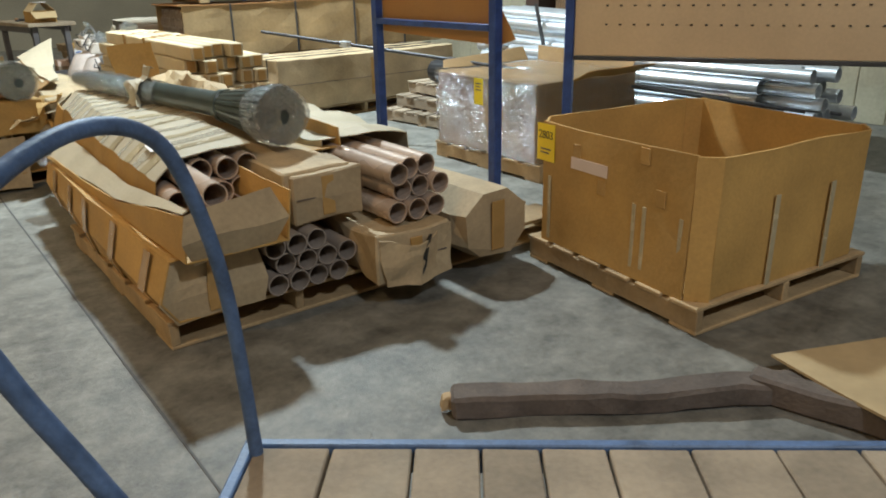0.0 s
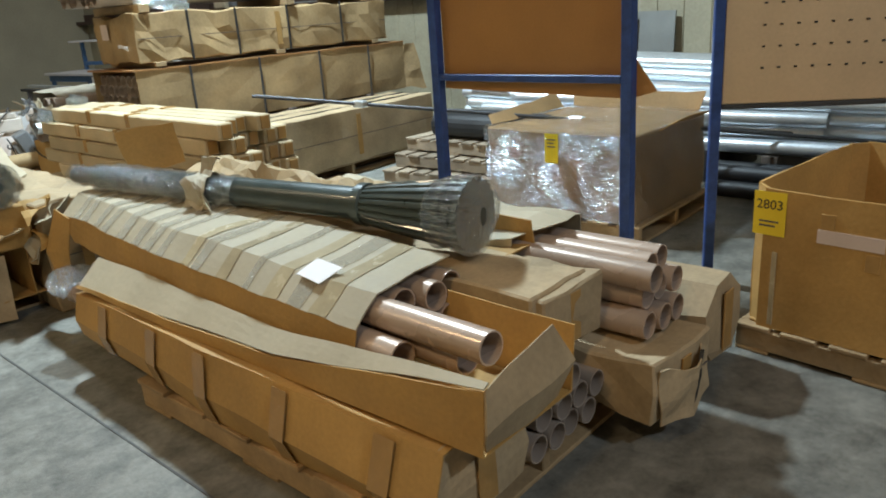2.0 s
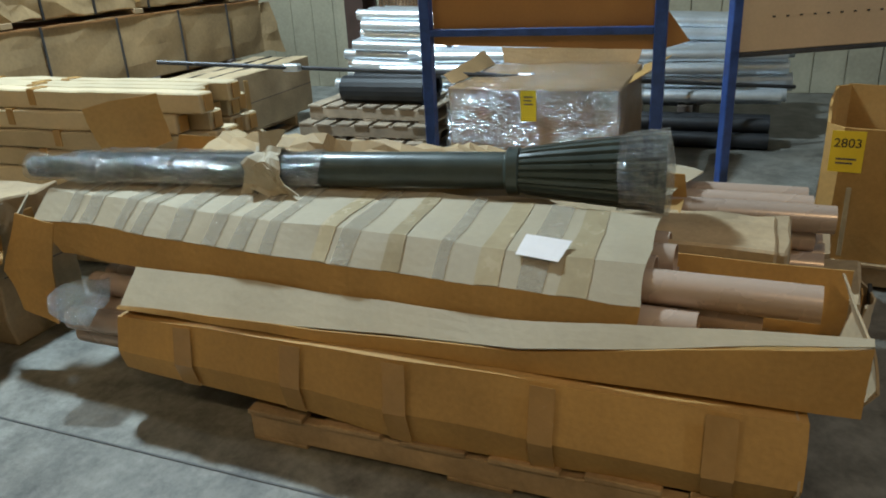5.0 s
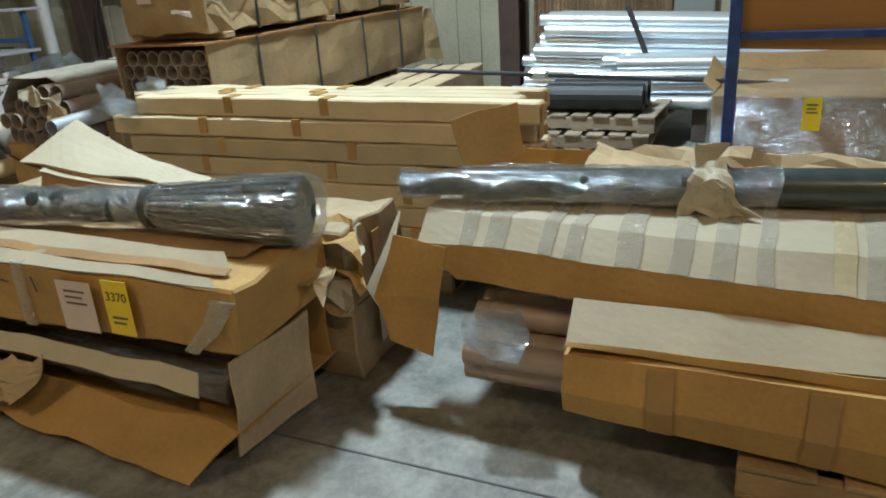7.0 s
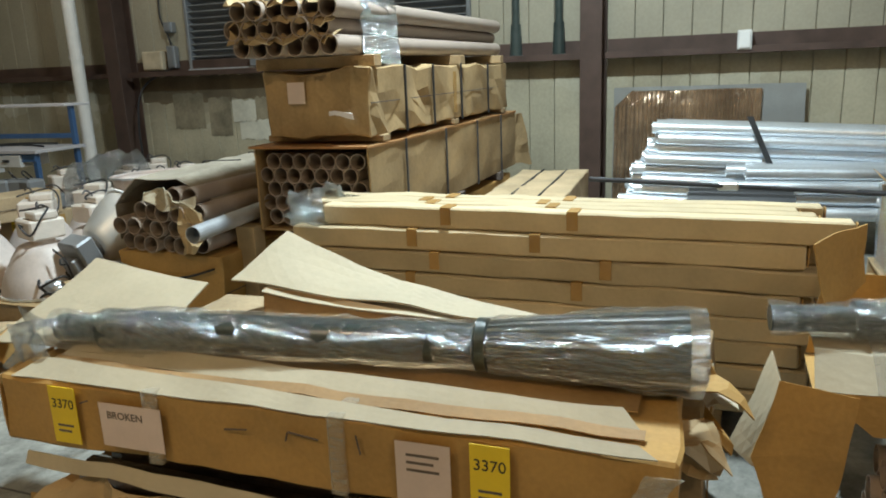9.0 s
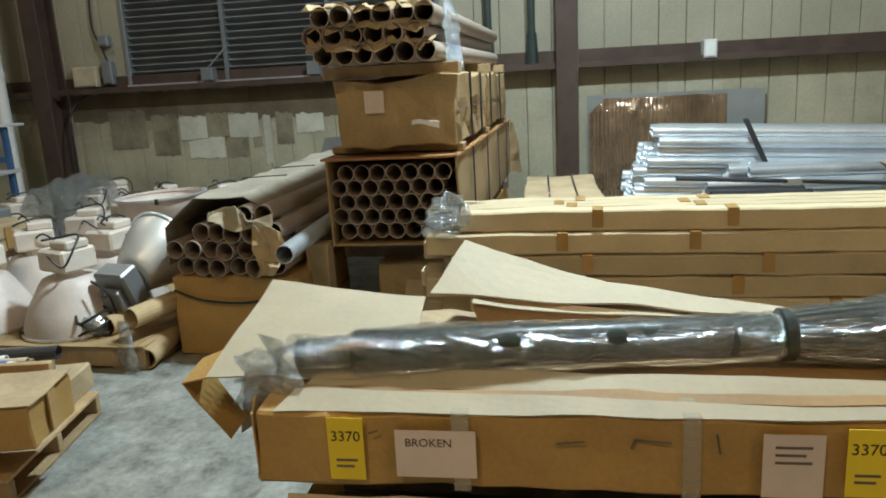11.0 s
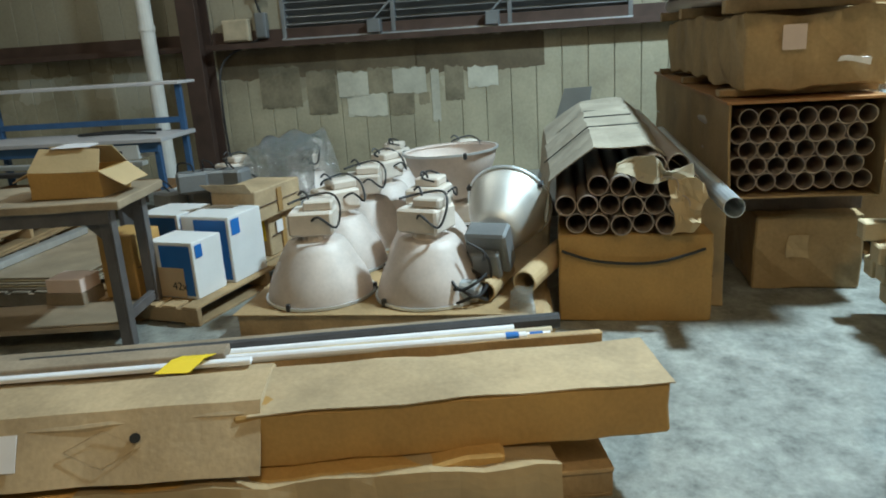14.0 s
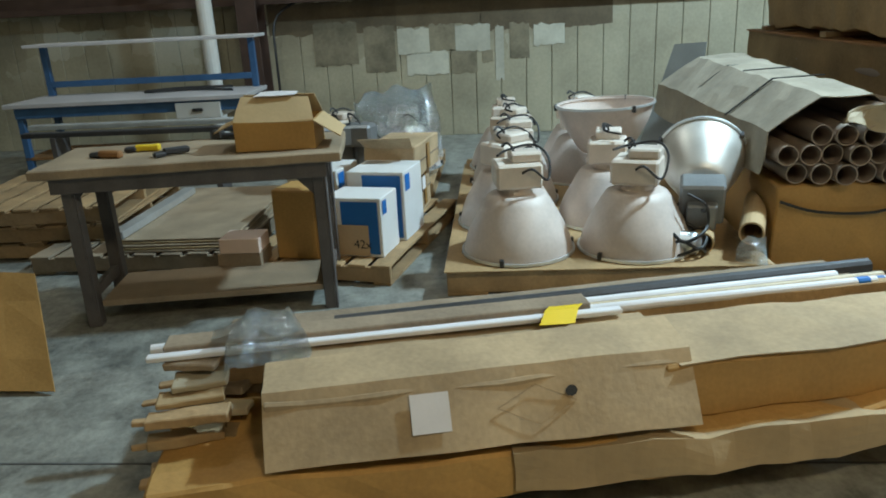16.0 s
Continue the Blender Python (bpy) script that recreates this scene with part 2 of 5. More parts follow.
YELLOW = material("yellow_tag", (0.86, 0.62, 0.02), 0.55, 0, 0.05, 8, 0.02, rand=0.02)
INK = material("black_ink", (0.02, 0.02, 0.02), 0.6)
PEG = material("hardboard", (0.58, 0.43, 0.27), 0.6, 0, 0.12, 1.5, 0.08, 60)
PANEL = material("brown_panel", (0.36, 0.17, 0.045), 0.5, 0, 0.12, 2)
COPPER = material("film_wrapped_sheet", (0.42, 0.30, 0.20), 0.18, 0.75, 0.35, 4, 0.9, 12)
TABLE = material("worn_bench_top", (0.32, 0.25, 0.17), 0.6, 0, 0.3, 4, 0.2)
TABLE_LEG = material("grey_green_steel", (0.13, 0.12, 0.12), 0.5, 0.2, 0.25, 8)
BOX_WHITE = material("white_carton", (0.70, 0.70, 0.70), 0.6, 0, 0.06, 6)
BOX_BLUE = material("blue_print", (0.02, 0.14, 0.46), 0.55, 0, 0.08, 6)
PVC = material("white_pvc", (0.82, 0.82, 0.86), 0.35, 0, 0.06, 6)
BEIGE = material("beige_plastic", (0.55, 0.46, 0.32), 0.5)
LAMINATE = material("pale_laminate", (0.62, 0.60, 0.62), 0.4, 0, 0.08, 4)
GLASS_GREY = material("grey_sheet", (0.30, 0.31, 0.30), 0.4, 0.3, 0.15, 3)
ORANGE = material("red_brown_board", (0.33, 0.165, 0.06), 0.6)


# ---- mesh tools ----
def thing(name, at, rz, label, category, group="", rx=0, ry=0):
    ob = new(name)
    ob.matrix_basis = pose(*at, rx, ry, rz)
    ob.empty_display_size = 0.1
    return tagged(ob, label, category, group)


def part(name, bm, mat, parent=None, label="", smooth=False):
    me = bpy.data.meshes.new(name)
    bmesh.ops.recalc_face_normals(bm, faces=bm.faces)
    bm.to_mesh(me)
    bm.free()
    me.materials.append(mat)
    if smooth:
        for p in me.polygons:
            p.use_smooth = True
        me.set_sharp_from_angle(angle=radians(38))
    ob = new(name, me)
    ob.parent = parent
    if label:
        ob["label"] = label
    return ob


def put_box(bm, x0, y0, z0, x1, y1, z1, bevel=0.004):
    """A bevelled block between two corners."""
    m = Matrix.LocRotScale(((x0 + x1) / 2, (y0 + y1) / 2, (z0 + z1) / 2), None, (abs(x1 - x0), abs(y1 - y0), abs(z1 - z0)))
    v = bmesh.ops.create_cube(bm, size=1, matrix=m)["verts"]
    if bevel:
        e = list({k for a in v for k in a.link_edges})
        bmesh.ops.bevel(bm, geom=e, offset=min(bevel, 0.3 * min(abs(x1 - x0), abs(y1 - y0), abs(z1 - z0))), segments=1, affect="EDGES", profile=0.6)
    return bm


def box(*a, bevel=0.004):
    return put_box(bmesh.new(), *a, bevel=bevel)


def dented(x0, y0, z0, x1, y1, z1, dent=0.006, step=0.16, bevel=0.006, seed=0):
    """A block with soft, slightly buckled faces, as worn cardboard has."""
    bm = box(x0, y0, z0, x1, y1, z1, bevel=bevel)
    for axis, lo, hi in ((0, x0, x1), (1, y0, y1), (2, z0, z1)):
        n = min(24, int(abs(hi - lo) / step))
        for i in range(1, n + 1):
            co, no = Vector((0, 0, 0)), Vector((0, 0, 0))
            co[axis], no[axis] = lo + (hi - lo) * i / (n + 1), 1
            bmesh.ops.bisect_plane(bm, geom=bm.verts[:] + bm.edges[:] + bm.faces[:], plane_co=co, plane_no=no)
    for v in bm.verts:
        v.co += Vector([noise.noise(v.co * 3.1 + Vector((seed * 7.3 + k * 11, 0, k * 3))) for k in range(3)]) * dent
        v.co += Vector([noise.noise(v.co * 11 + Vector((k * 5, seed, 0))) for k in range(3)]) * dent * 0.75
    return bm


def loft(rows, nu=10, nv=4, thick=0.004, crumple=0.004, freq=5.0, seed=0):
    """A sheet of some thickness drawn through rows of points, with folds."""
    rows = [[Vector(p) for p in r] for r in rows]

    def along(pts, u):
        f = u * (len(pts) - 1)
        i = min(int(f), len(pts) - 2)
        return pts[i].lerp(pts[i + 1], f - i)
    bm = bmesh.new()
    nv = nv * (len(rows) - 1)
    g = []
    for j in range(nv + 1):
        line = []
        for i in range(nu + 1):
            p = along([along(r, i / nu) for r in rows], j / nv)
            p = p + Vector([noise.noise(p * freq + Vector((seed * 3.7 + k * 9, k * 5, 0))) for k in range(3)]) * crumple
            line.append(bm.verts.new(p))
        g.append(line)
    for j in range(nv):
        for i in range(nu):
            bm.faces.new((g[j][i], g[j][i + 1], g[j + 1][i + 1], g[j + 1][i]))
    bmesh.ops.recalc_face_normals(bm, faces=bm.faces)
    bmesh.ops.solidify(bm, geom=bm.faces[:], thickness=thick)
    return bm


def put_rings(bm, p, q, profile, sides=14, closed=False, spin=0.0, dent=0.0):
    """Rings of (distance from 0 to 1 or past it, radius) round the line from p to q, joined into a skin."""
    p, q = Vector(p), Vector(q)
    m = (q - p).to_track_quat("Z", "Y").to_matrix()
    rings = []
    for s, r in profile:
        ring = []
        for i in range(sides):
            a = 2 * math.pi * i / sides + spin
            co = p + (q - p) * s + m @ Vector((math.cos(a) * r, math.sin(a) * r, 0))
            if dent:
                co += Vector([noise.noise(co * 9 + Vector((k * 4, 0, k))) for k in range(3)]) * dent
            ring.append(bm.verts.new(co))
        rings.append(ring)
    for a, b in zip(rings, rings[1:]):
        for i in range(sides):
            bm.faces.new((a[i], a[(i + 1) % sides], b[(i + 1) % sides], b[i]))
    if closed:
        bm.faces.new(rings[0])
        bm.faces.new(rings[-1])
    return bm


def hollow(p, q, r, wall=0.004, sides=14):
    """An open tube with a wall of some thickness."""
    return put_rings(bmesh.new(), p, q, [(0, r - wall), (0, r), (1, r), (1, r - wall), (0, r - wall)], sides)


def rod(p, q, r, sides=10):
    return put_rings(bmesh.new(), p, q, [(0, r), (1, r)], sides, True)


def hose(points, r, sides=8, steps=5):
    """A bent round bar or cable through points."""
    pts = [Vector(p) for p in points]
    line = []
    for i in range(len(pts) - 1):
        a, b, c, d = pts[max(i - 1, 0)], pts[i], pts[i + 1], pts[min(i + 2, len(pts) - 1)]
        for k in range(steps):
            t = k / steps
            line.append(0.5 * (2 * b + (c - a) * t + (2 * a - 5 * b + 4 * c - d) * t * t + (3 * b - a - 3 * c + d) * t ** 3))
    line.append(pts[-1])
    bm = bmesh.new()
    rings = []
    up = Vector((0.3, 0.2, 0.9)).normalized()
    for i, p in enumerate(line):
        d = (line[min(i + 1, len(line) - 1)] - line[max(i - 1, 0)]).normalized()
        s = d.cross(up).normalized()
        up = s.cross(d).normalized()
        rings.append([bm.verts.new(p + (s * math.cos(2 * math.pi * k / sides) + up * math.sin(2 * math.pi * k / sides)) * r) for k in range(sides)])
    for a, b in zip(rings, rings[1:]):
        for i in range(sides):
            bm.faces.new((a[i], a[(i + 1) % sides], b[(i + 1) % sides], b[i]))
    bm.faces.new(rings[0])
    bm.faces.new(rings[-1])
    return bm


def words(text, size, m, mat, parent):
    """Written characters as a thin mesh."""
    cu = bpy.data.curves.new("writing", "FONT")
    cu.body, cu.size, cu.extrude, cu.align_x, cu.align_y = text, size, 0.0006, "CENTER", "CENTER"
    tmp = bpy.data.objects.new("writing", cu)
    me = bpy.data.meshes.new_from_object(tmp)
    bpy.data.objects.remove(tmp)
    me.materials.append(mat)
    ob = new("writing", me)
    ob.matrix_basis = m
    ob.parent = parent
    return ob


# faces of a thing turned towards the walker: a plane with its writing upright
def facing(x, y, z, lean=0):
    return pose(x, y, z, 90 + lean, 0, -90)


def sticker(parent, x, y, z, w, h, mat, name="label", text="", lean=0, bars=0):
    """A paper stuck on the side that looks towards -x, with writing."""
    base = facing(x, y, z, lean)
    bm = box(-w / 2, -h / 2, 0, w / 2, h / 2, 0.0025, bevel=0)
    bm.transform(base)
    tag = part(name, bm, mat, parent)
    if text:
        words(text, w * 0.42, base @ pose(0, h * 0.2, 0.0032), INK, tag)
    for i in range(bars):
        b = box(-w * 0.3, -0.004, 0.0026, w * (0.3 - 0.1 * (i % 2)), 0.004, 0.0034, bevel=0)
        b.transform(base @ pose(0, -h * (0.18 + 0.1 * i) if text else h * (0.3 - 0.12 * i), 0))
        part("print_line", b, TUBE_DARK, tag)
    return tag


def pallet(at, rz, lx, ly, label, h=0.125, slats=7, group="", mat=None):
    """A wooden pallet; its boards run along x, its bearers along y."""
    ob = thing("pallet", at, rz, label, "pallet", group)
    mat = mat or WOOD
    for i in range(3):
        x = (0, lx / 2 - 0.02, lx - 0.04)[i]
        part("stringer", box(x, 0, 0.018, x + 0.04, ly, h - 0.018, bevel=0.004), mat, ob)
    w = ly / (slats * 1.28)
    for i in range(slats):
        y = (ly - w) * i / (slats - 1)
        d = random.uniform(-0.008, 0.008)
        part("deck_board", dented(-0.01 + d, y, h - 0.018, lx + 0.01 + d, y + w, h, 0.003, 0.3, 0.003, i), mat, ob)
    for i in range(3):
        y = (ly - w) * i / 2
        part("bottom_board", box(0, y, 0, lx, y + w, 0.018), mat, ob)
    return ob


def carton(name, at, rz, size, label, group="", dent=0.007, tapes=(), straps=0, mat=None, rx=0, ry=0, bands=(), seed=None):
    """A closed carton from its corner: tapes are positions along y of tape bands over top and the side facing -x."""
    sx, sy, sz = size
    ob = thing(name, at, rz, label, "box", group, rx, ry)
    part("body", dented(0, 0, 0, sx, sy, sz, dent, 0.14, 0.008, seed if seed is not None else at[1]), mat or CARD, ob)
    part("end_seam", box(0.02, -0.009, sz * 0.5 - 0.003, sx - 0.02, -0.005, sz * 0.5 + 0.003, bevel=0), TUBE_DARK, ob)
    part("end_tape", box(sx * 0.5 - 0.03, -0.012, sz * 0.12, sx * 0.5 + 0.03, -0.006, sz * 0.9, bevel=0.001), TAPE, ob)
    for y in tapes:
        part("tape", box(-0.006, y - 0.025, 0.02, sx * 0.9, y + 0.025, sz + 0.006, bevel=0.002), TAPE, ob, "glossy brown packing tape")
    for y in bands:
        part("strap", box(-0.007, y - 0.008, -0.004, sx + 0.007, y + 0.008, sz + 0.007, bevel=0.002), BLACK, ob, "dark packing strap")
    return ob


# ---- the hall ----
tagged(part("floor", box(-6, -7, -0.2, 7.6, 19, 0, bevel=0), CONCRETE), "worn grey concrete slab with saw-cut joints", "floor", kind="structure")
tagged(part("floor_joint", box(0.535, -6, 0.0005, 0.543, 18, 0.003, bevel=0), JOINT), "dark saw-cut joint in the concrete", "joint", kind="structure")


def ribbed_wall(name, y0, y1, z0, z1, mat):
    """Sheet wall of narrow panels, each with its own edges."""
    bm = bmesh.new()
    y = y0
    while y < y1:
        put_box(bm, 7.36, y + 0.003, z0, 7.42, min(y + 0.297, y1), z1, bevel=0.006)
        y += 0.30
    put_box(bm, 7.42, y0, z0, 7.6, y1, z1, bevel=0)
    return tagged(part(name, bm, mat), "cream sheet-metal wall panels with patched paint", "wall", kind="structure")


WALL_LOW = ribbed_wall("wall_east", -7, 19, 0, 1.66, WALL)
PAINTS = (
    (PAINT_DARK, "dark brown", [(12.22, 1.26, 13.76, 1.628), (11.22, 1.3, 12.22, 1.628), (9.7, 1.22, 11.23, 1.628)]),
    (PAINT_BROWN, "brown", [(12.7, 0.89, 13.23, 1.39), (12.25, 0.79, 12.62, 1.32), (11.53, 1.0, 11.84, 1.31), (11.28, 0.74, 11.59, 1.02), (11.09, 0.85, 11.22, 1.0), (10.66, 0.88, 10.89, 1.28)]),
    (PAINT_PALE, "pale cream", [(11.84, 0.98, 12.22, 1.28), (11.12, 0.99, 11.53, 1.29), (10.96, 0.64, 11.06, 1.26), (11.62, 0.74, 12.12, 1.0), (10.25, 1.02, 10.61, 1.26)]),
)
# patches of rolled-on paint between the girt and waist height, each with ragged edges
for layer, (mat, tone, rects) in enumerate(PAINTS):
    px = 7.3588 - 0.0025 * layer
    for k, (y0, z0, y1, z1) in enumerate(rects):
        n = max(6, int((y1 - y0) / 0.04))
        rag = lambda i, s: 0.035 * noise.noise(Vector((i * 0.9 + 7 * k, s, z0)))
        lower = [(px, y0 + (y1 - y0) * i / n, z0 + rag(i, 1.3)) for i in range(n + 1)]
        upper = [(px, y0 + (y1 - y0) * i / n, min(1.629, z1 + rag(i, 5.7))) for i in range(n + 1)]
        part("paint_patch", loft([lower, upper], n, 3, 0.0012, 0, 4, k), mat, WALL_LOW, tone + " rolled-on paint patch")

ribbed_wall("wall_east_upper", -7, 8.7, 1.66, 6.2, WALL_UP)
ribbed_wall("wall_east_upper_2", 12.85, 19, 1.66, 6.2, WALL_UP)
ribbed_wall("wall_east_upper_3", 8.7, 12.85, 4.2, 6.2, WALL_UP)
tagged(part("wall_west", box(-6.2, -7, 0, -6, 19, 6.2, bevel=0), WALL_UP), "plain sheet wall", "wall", kind="structure")
tagged(part("wall_south", box(-6.2, -7.2, 0, 7.6, -7, 6.2, bevel=0), WALL_UP), "plain sheet wall", "wall", kind="structure")
tagged(part("wall_north", box(-6.2, 19, 0, 7.6, 19.2, 6.2, bevel=0), WALL_UP), "plain sheet wall", "wall", kind="structure")
tagged(part("ceiling", box(-6.2, -7.2, 6.2, 7.6, 19.2, 6.4, bevel=0), ROOF), "pale roof sheet", "ceiling", kind="structure")

for y0, y1 in ((-7, 7.09), (7.35, 13.77), (14.03, 19)):
    bm = box(7.14, y0, 1.63, 7.355, y1, 1.65, bevel=0.002)
    put_box(bm, 7.14, y0, 1.65, 7.155, y1, 1.70, bevel=0.002)
    put_box(bm, 7.335, y0, 1.65, 7.355, y1, 1.84, bevel=0.002)
    tagged(part("wall_girt", bm, GIRT), "dark brown steel wall girt", "girt", kind="structure")


def column(y):
    ob = thing("column", (7.10, y, 0), 0, "dark brown steel column with flanges and base plate", "column")
    ob["kind"] = "structure"
    part("front_flange", box(-0.10, -0.12, 0.02, -0.085, 0.12, 6.19), GIRT, ob)
    part("back_flange", box(0.235, -0.12, 0.02, 0.25, 0.12, 6.19), GIRT, ob)
    part("web", box(-0.085, -0.006, 0.02, 0.235, 0.006, 6.19, bevel=0), GIRT, ob)
    part("base_plate", box(-0.14, -0.16, 0, 0.25, 0.16, 0.02), GIRT, ob)


column(7.22)
column(13.90)
pipe = thing("downpipe", (6.75, 14.28, 0), 0, "white round pipe standing beside the column", "pipe")
part("shaft", rod((0, 0, 0), (0, 0, 6.19), 0.085, 16), WHITE, pipe)
part("collar", rod((0, 0, 1.9), (0, 0, 1.96), 0.095, 16), WHITE, pipe)

door = thing("louvre_shutter", (7.40, 8.7, 1.70), 0, "grey metal louvre shutter set in the wall", "shutter")
door["kind"] = "structure"
part("backing", box(0.05, 0, 0, 0.09, 4.15, 2.5, bevel=0), SHUTTER, door)
for i in range(29):
    bm = box(-0.05, 0.05, -0.006, 0.05, 4.1, 0.006, bevel=0.002)
    bm.transform(pose(0, 0, 0.07 + i * 0.085, 0, 32, 0))
    part("slat", bm, SHUTTER, door)
for y in (0.0, 1.36, 2.74, 4.10):
    part("mullion", box(-0.07, y, 0, 0.06, y + 0.05, 2.5), SHUTTER, door)
part("sill", box(-0.10, 0, -0.03, 0.06, 4.15, 0.02), GALV, door)
for y in (1.5, 2.9):
    part("actuator", box(-0.20, y, 0.02, -0.06, y + 0.16, 0.18, bevel=0.01), SHUTTER, door)
    part("link_arm", rod((-0.12, y + 0.1, 0.17), (-0.07, y - 0.16, 0.42), 0.012), SHUTTER, door)


def wall_box(y, z, w, h, label, d=0.12, mat=BEIGE):
    ob = thing("electrical_box", (7.355 - d, y, z), 0, label, "electrical box")
    part("case", box(0, 0, 0, d, w, h, bevel=0.01), mat, ob)
    part("cover", box(-0.012, 0.02, 0.02, -0.002, w - 0.02, h - 0.02, bevel=0.004), mat, ob)
    return ob


wall_box(13.24, 1.72, 0.34, 0.26, "beige electrical box on the wall by the column")
wall_box(13.02, 1.74, 0.14, 0.30, "grey switch box with a cable", 0.10, SHUTTER)
wall_box(13.02, 2.22, 0.14, 0.14, "small grey outlet box on the wall", 0.10, SHUTTER)
wall_box(5.60, 1.66, 0.14, 0.20, "small white outlet box on the girt", 0.24, WHITE)
tagged(part("cable", hose([(7.30, 13.09, 2.04), (7.29, 13.15, 2.25), (7.32, 13.25, 2.5), (7.33, 13.2, 3.2)], 0.012), BLACK), "black cable climbing the wall", "cable")
tagged(part("cable", hose([(7.30, 13.1, 1.75), (7.22, 13.6, 1.5), (7.05, 13.62, 1.0), (7.05, 13.6, 0.02)], 0.014), BLACK), "black cable hanging along the column", "cable")

# ---- two fluted pole bases standing on the girt ----
for y in (7.62, 8.12):
    p = thing("pole_base", (7.24, y, 1.651), 0, "dark teal tapered lamp pole standing on the girt", "pole")
    part("base", put_rings(bmesh.new(), (0, 0, 0), (0, 0, 0.4), [(0, 0.10), (0.1, 0.10), (0.14, 0.075), (1, 0.06)], 12, True), POLE, p)
    part("shaft", rod((0, 0, 0.4), (0, 0, 3.2), 0.045, 12), POLE, p)


# ---- tubes ----
def tube_stack(parent, cells, length, r, axis, mat=None, jit=0.02, name="tube", wall=0.005):
    """Tubes from their visible ends (x, y, z), all along one axis."""
    ax = Vector(axis)
    me = {}
    for i, c in enumerate(cells):
        ob = part(name, hollow((0, 0, 0), ax * length, r, wall, 18), mat or TUBE, parent, smooth=True) if not me else new(name, me["m"])
        me.setdefault("m", ob.data)
        ob.parent = parent
        ob.location = Vector(c) + ax * random.uniform(-jit, jit)


def honey(rows, r, origin, side, start=0):
    """Cells of a honeycomb: rows holds how many tubes lie in each layer from below."""
    o, s, out = Vector(origin), Vector(side), []
    for j, n in enumerate(rows):
        for i in range(n):
            out.append(o + s * (2.04 * r * i + (r if (j + start) % 2 else 0)) + Vector((0, 0, r + j * r * 1.78)))
    return out


def pole_lamp(name, tip, end, r0, r1, neck, cap_r, label, film_to):
    """A tapered lamp pole lying down, with a fluted base and plastic film round it."""
    tip, end = Vector(tip), Vector(end)
    ob = thing(name, tip, 0, label, "lamp pole")
    d = end - tip
    part("shaft", put_rings(bmesh.new(), (0, 0, 0), d * neck, [(0, 0.0), (0, r0 * 0.7), (0.12, r0 * 0.7), (0.121, r0), (0.9, r1), (1, r1)], 18), POLE, ob, smooth=True)
    part("collar", put_rings(bmesh.new(), d * (neck - 0.012), d * (neck + 0.012), [(0, r1), (0.2, r1 * 1.28), (0.8, r1 * 1.28), (1, r1)], 20), POLE, ob, smooth=True)
    flutes = 22
    m = d.to_track_quat("Z", "Y").to_matrix()
    bm = bmesh.new()
    rings = []
    for s in range(9):
        f = s / 8
        r = r1 * 1.1 + (cap_r - r1 * 1.1) * f ** 0.8
        rings.append([bm.verts.new(d * (neck + (1 - neck) * f) + m @ Vector((math.cos(math.pi * 2 * i / (flutes * 4)), math.sin(math.pi * 2 * i / (flutes * 4)), 0)) * r * (1 - 0.09 * (i % 4 == 0))) for i in range(flutes * 4)])
    for a, b in zip(rings, rings[1:]):
        for i in range(flutes * 4):
            bm.faces.new((a[i], a[(i + 1) % (flutes * 4)], b[(i + 1) % (flutes * 4)], b[i]))
    bm.faces.new(rings[-1])
    part("fluted_base", bm, POLE, ob)
    for lo, hi in film_to:
        prof = []
        for k in range(61):
            f = lo + (hi - lo) * k / 60
            r = (r0 * 0.75 if f < 0.11 * neck else r0 + (r1 - r0) * f / neck) if f < neck else r1 * 1.1 + (cap_r - r1 * 1.1) * max(0, min(1, (f - neck) / (1 - neck))) ** 0.8
            prof.append((f, r + 0.006 + 0.007 * random.random()))
        if hi > 1:
            prof.append((hi + 0.005, 0.03))
        part("plastic_wrap", put_rings(bmesh.new(), (0, 0, 0), d, prof, 26, dent=0.016), FILM, ob, "clear crumpled plastic film", smooth=True)
    return ob


# ---- first pile: opened tube cartons on a pallet ----
pallet((0.72, 2.76, 0), 0, 1.15, 1.62, "wooden pallet under opened tube cartons", slats=6)
pallet((1.98, 2.75, 0), 0, 0.95, 1.7, "wooden pallet under wrapped tube bundles", slats=6)

low = thing("long_carton", (0.72, 2.72, 0.127), 0, "long brown carton of tubes, flattened and taped", "box", "cartons of the first pile")
part("body", loft([[(0.34, 0, 0.0), (0.34, 2.18, 0.05)], [(0.03, 0, 0), (0.0, 1.1, 0.0), (0.02, 2.18, 0.06)], [(-0.03, 0.0, 0.10), (-0.035, 1.1, 0.12), (0.0, 2.18, 0.14)], [(0.03, 0.0, 0.27), (-0.01, 1.1, 0.28), (0.03, 2.18, 0.26)], [(0.42, 0.02, 0.28), (0.42, 2.18, 0.27)]], 22, 5, 0.006, 0.016, 2.5, 1), CARD, low)
# the cooler light on the south end is put into its khaki colour
part("end_panel", loft([[(0.03, 0, 0.0), (0.40, 0, 0.0)], [(-0.03, 0.0, 0.10), (0.42, 0.0, 0.10)], [(0.03, 0.01, 0.27), (0.40, 0.03, 0.28)]], 6, 4, 0.006, 0.016, 5, 2), CARD_OLD, low, "folded carton end, khaki for the cooler light on this side")
part("end_tape", loft([[(0.16, -0.012, 0.02), (0.23, -0.012, 0.02)], [(0.17, -0.010, 0.26), (0.24, -0.008, 0.26)]], 2, 5, 0.003, 0.016, 5, 2), TAPE, low)


def on_line(pts, u, lift):
    f = u * (len(pts) - 1)
    k = min(int(f), len(pts) - 2)
    return Vector(pts[k]).lerp(Vector(pts[k + 1]), f - k) + Vector(lift)


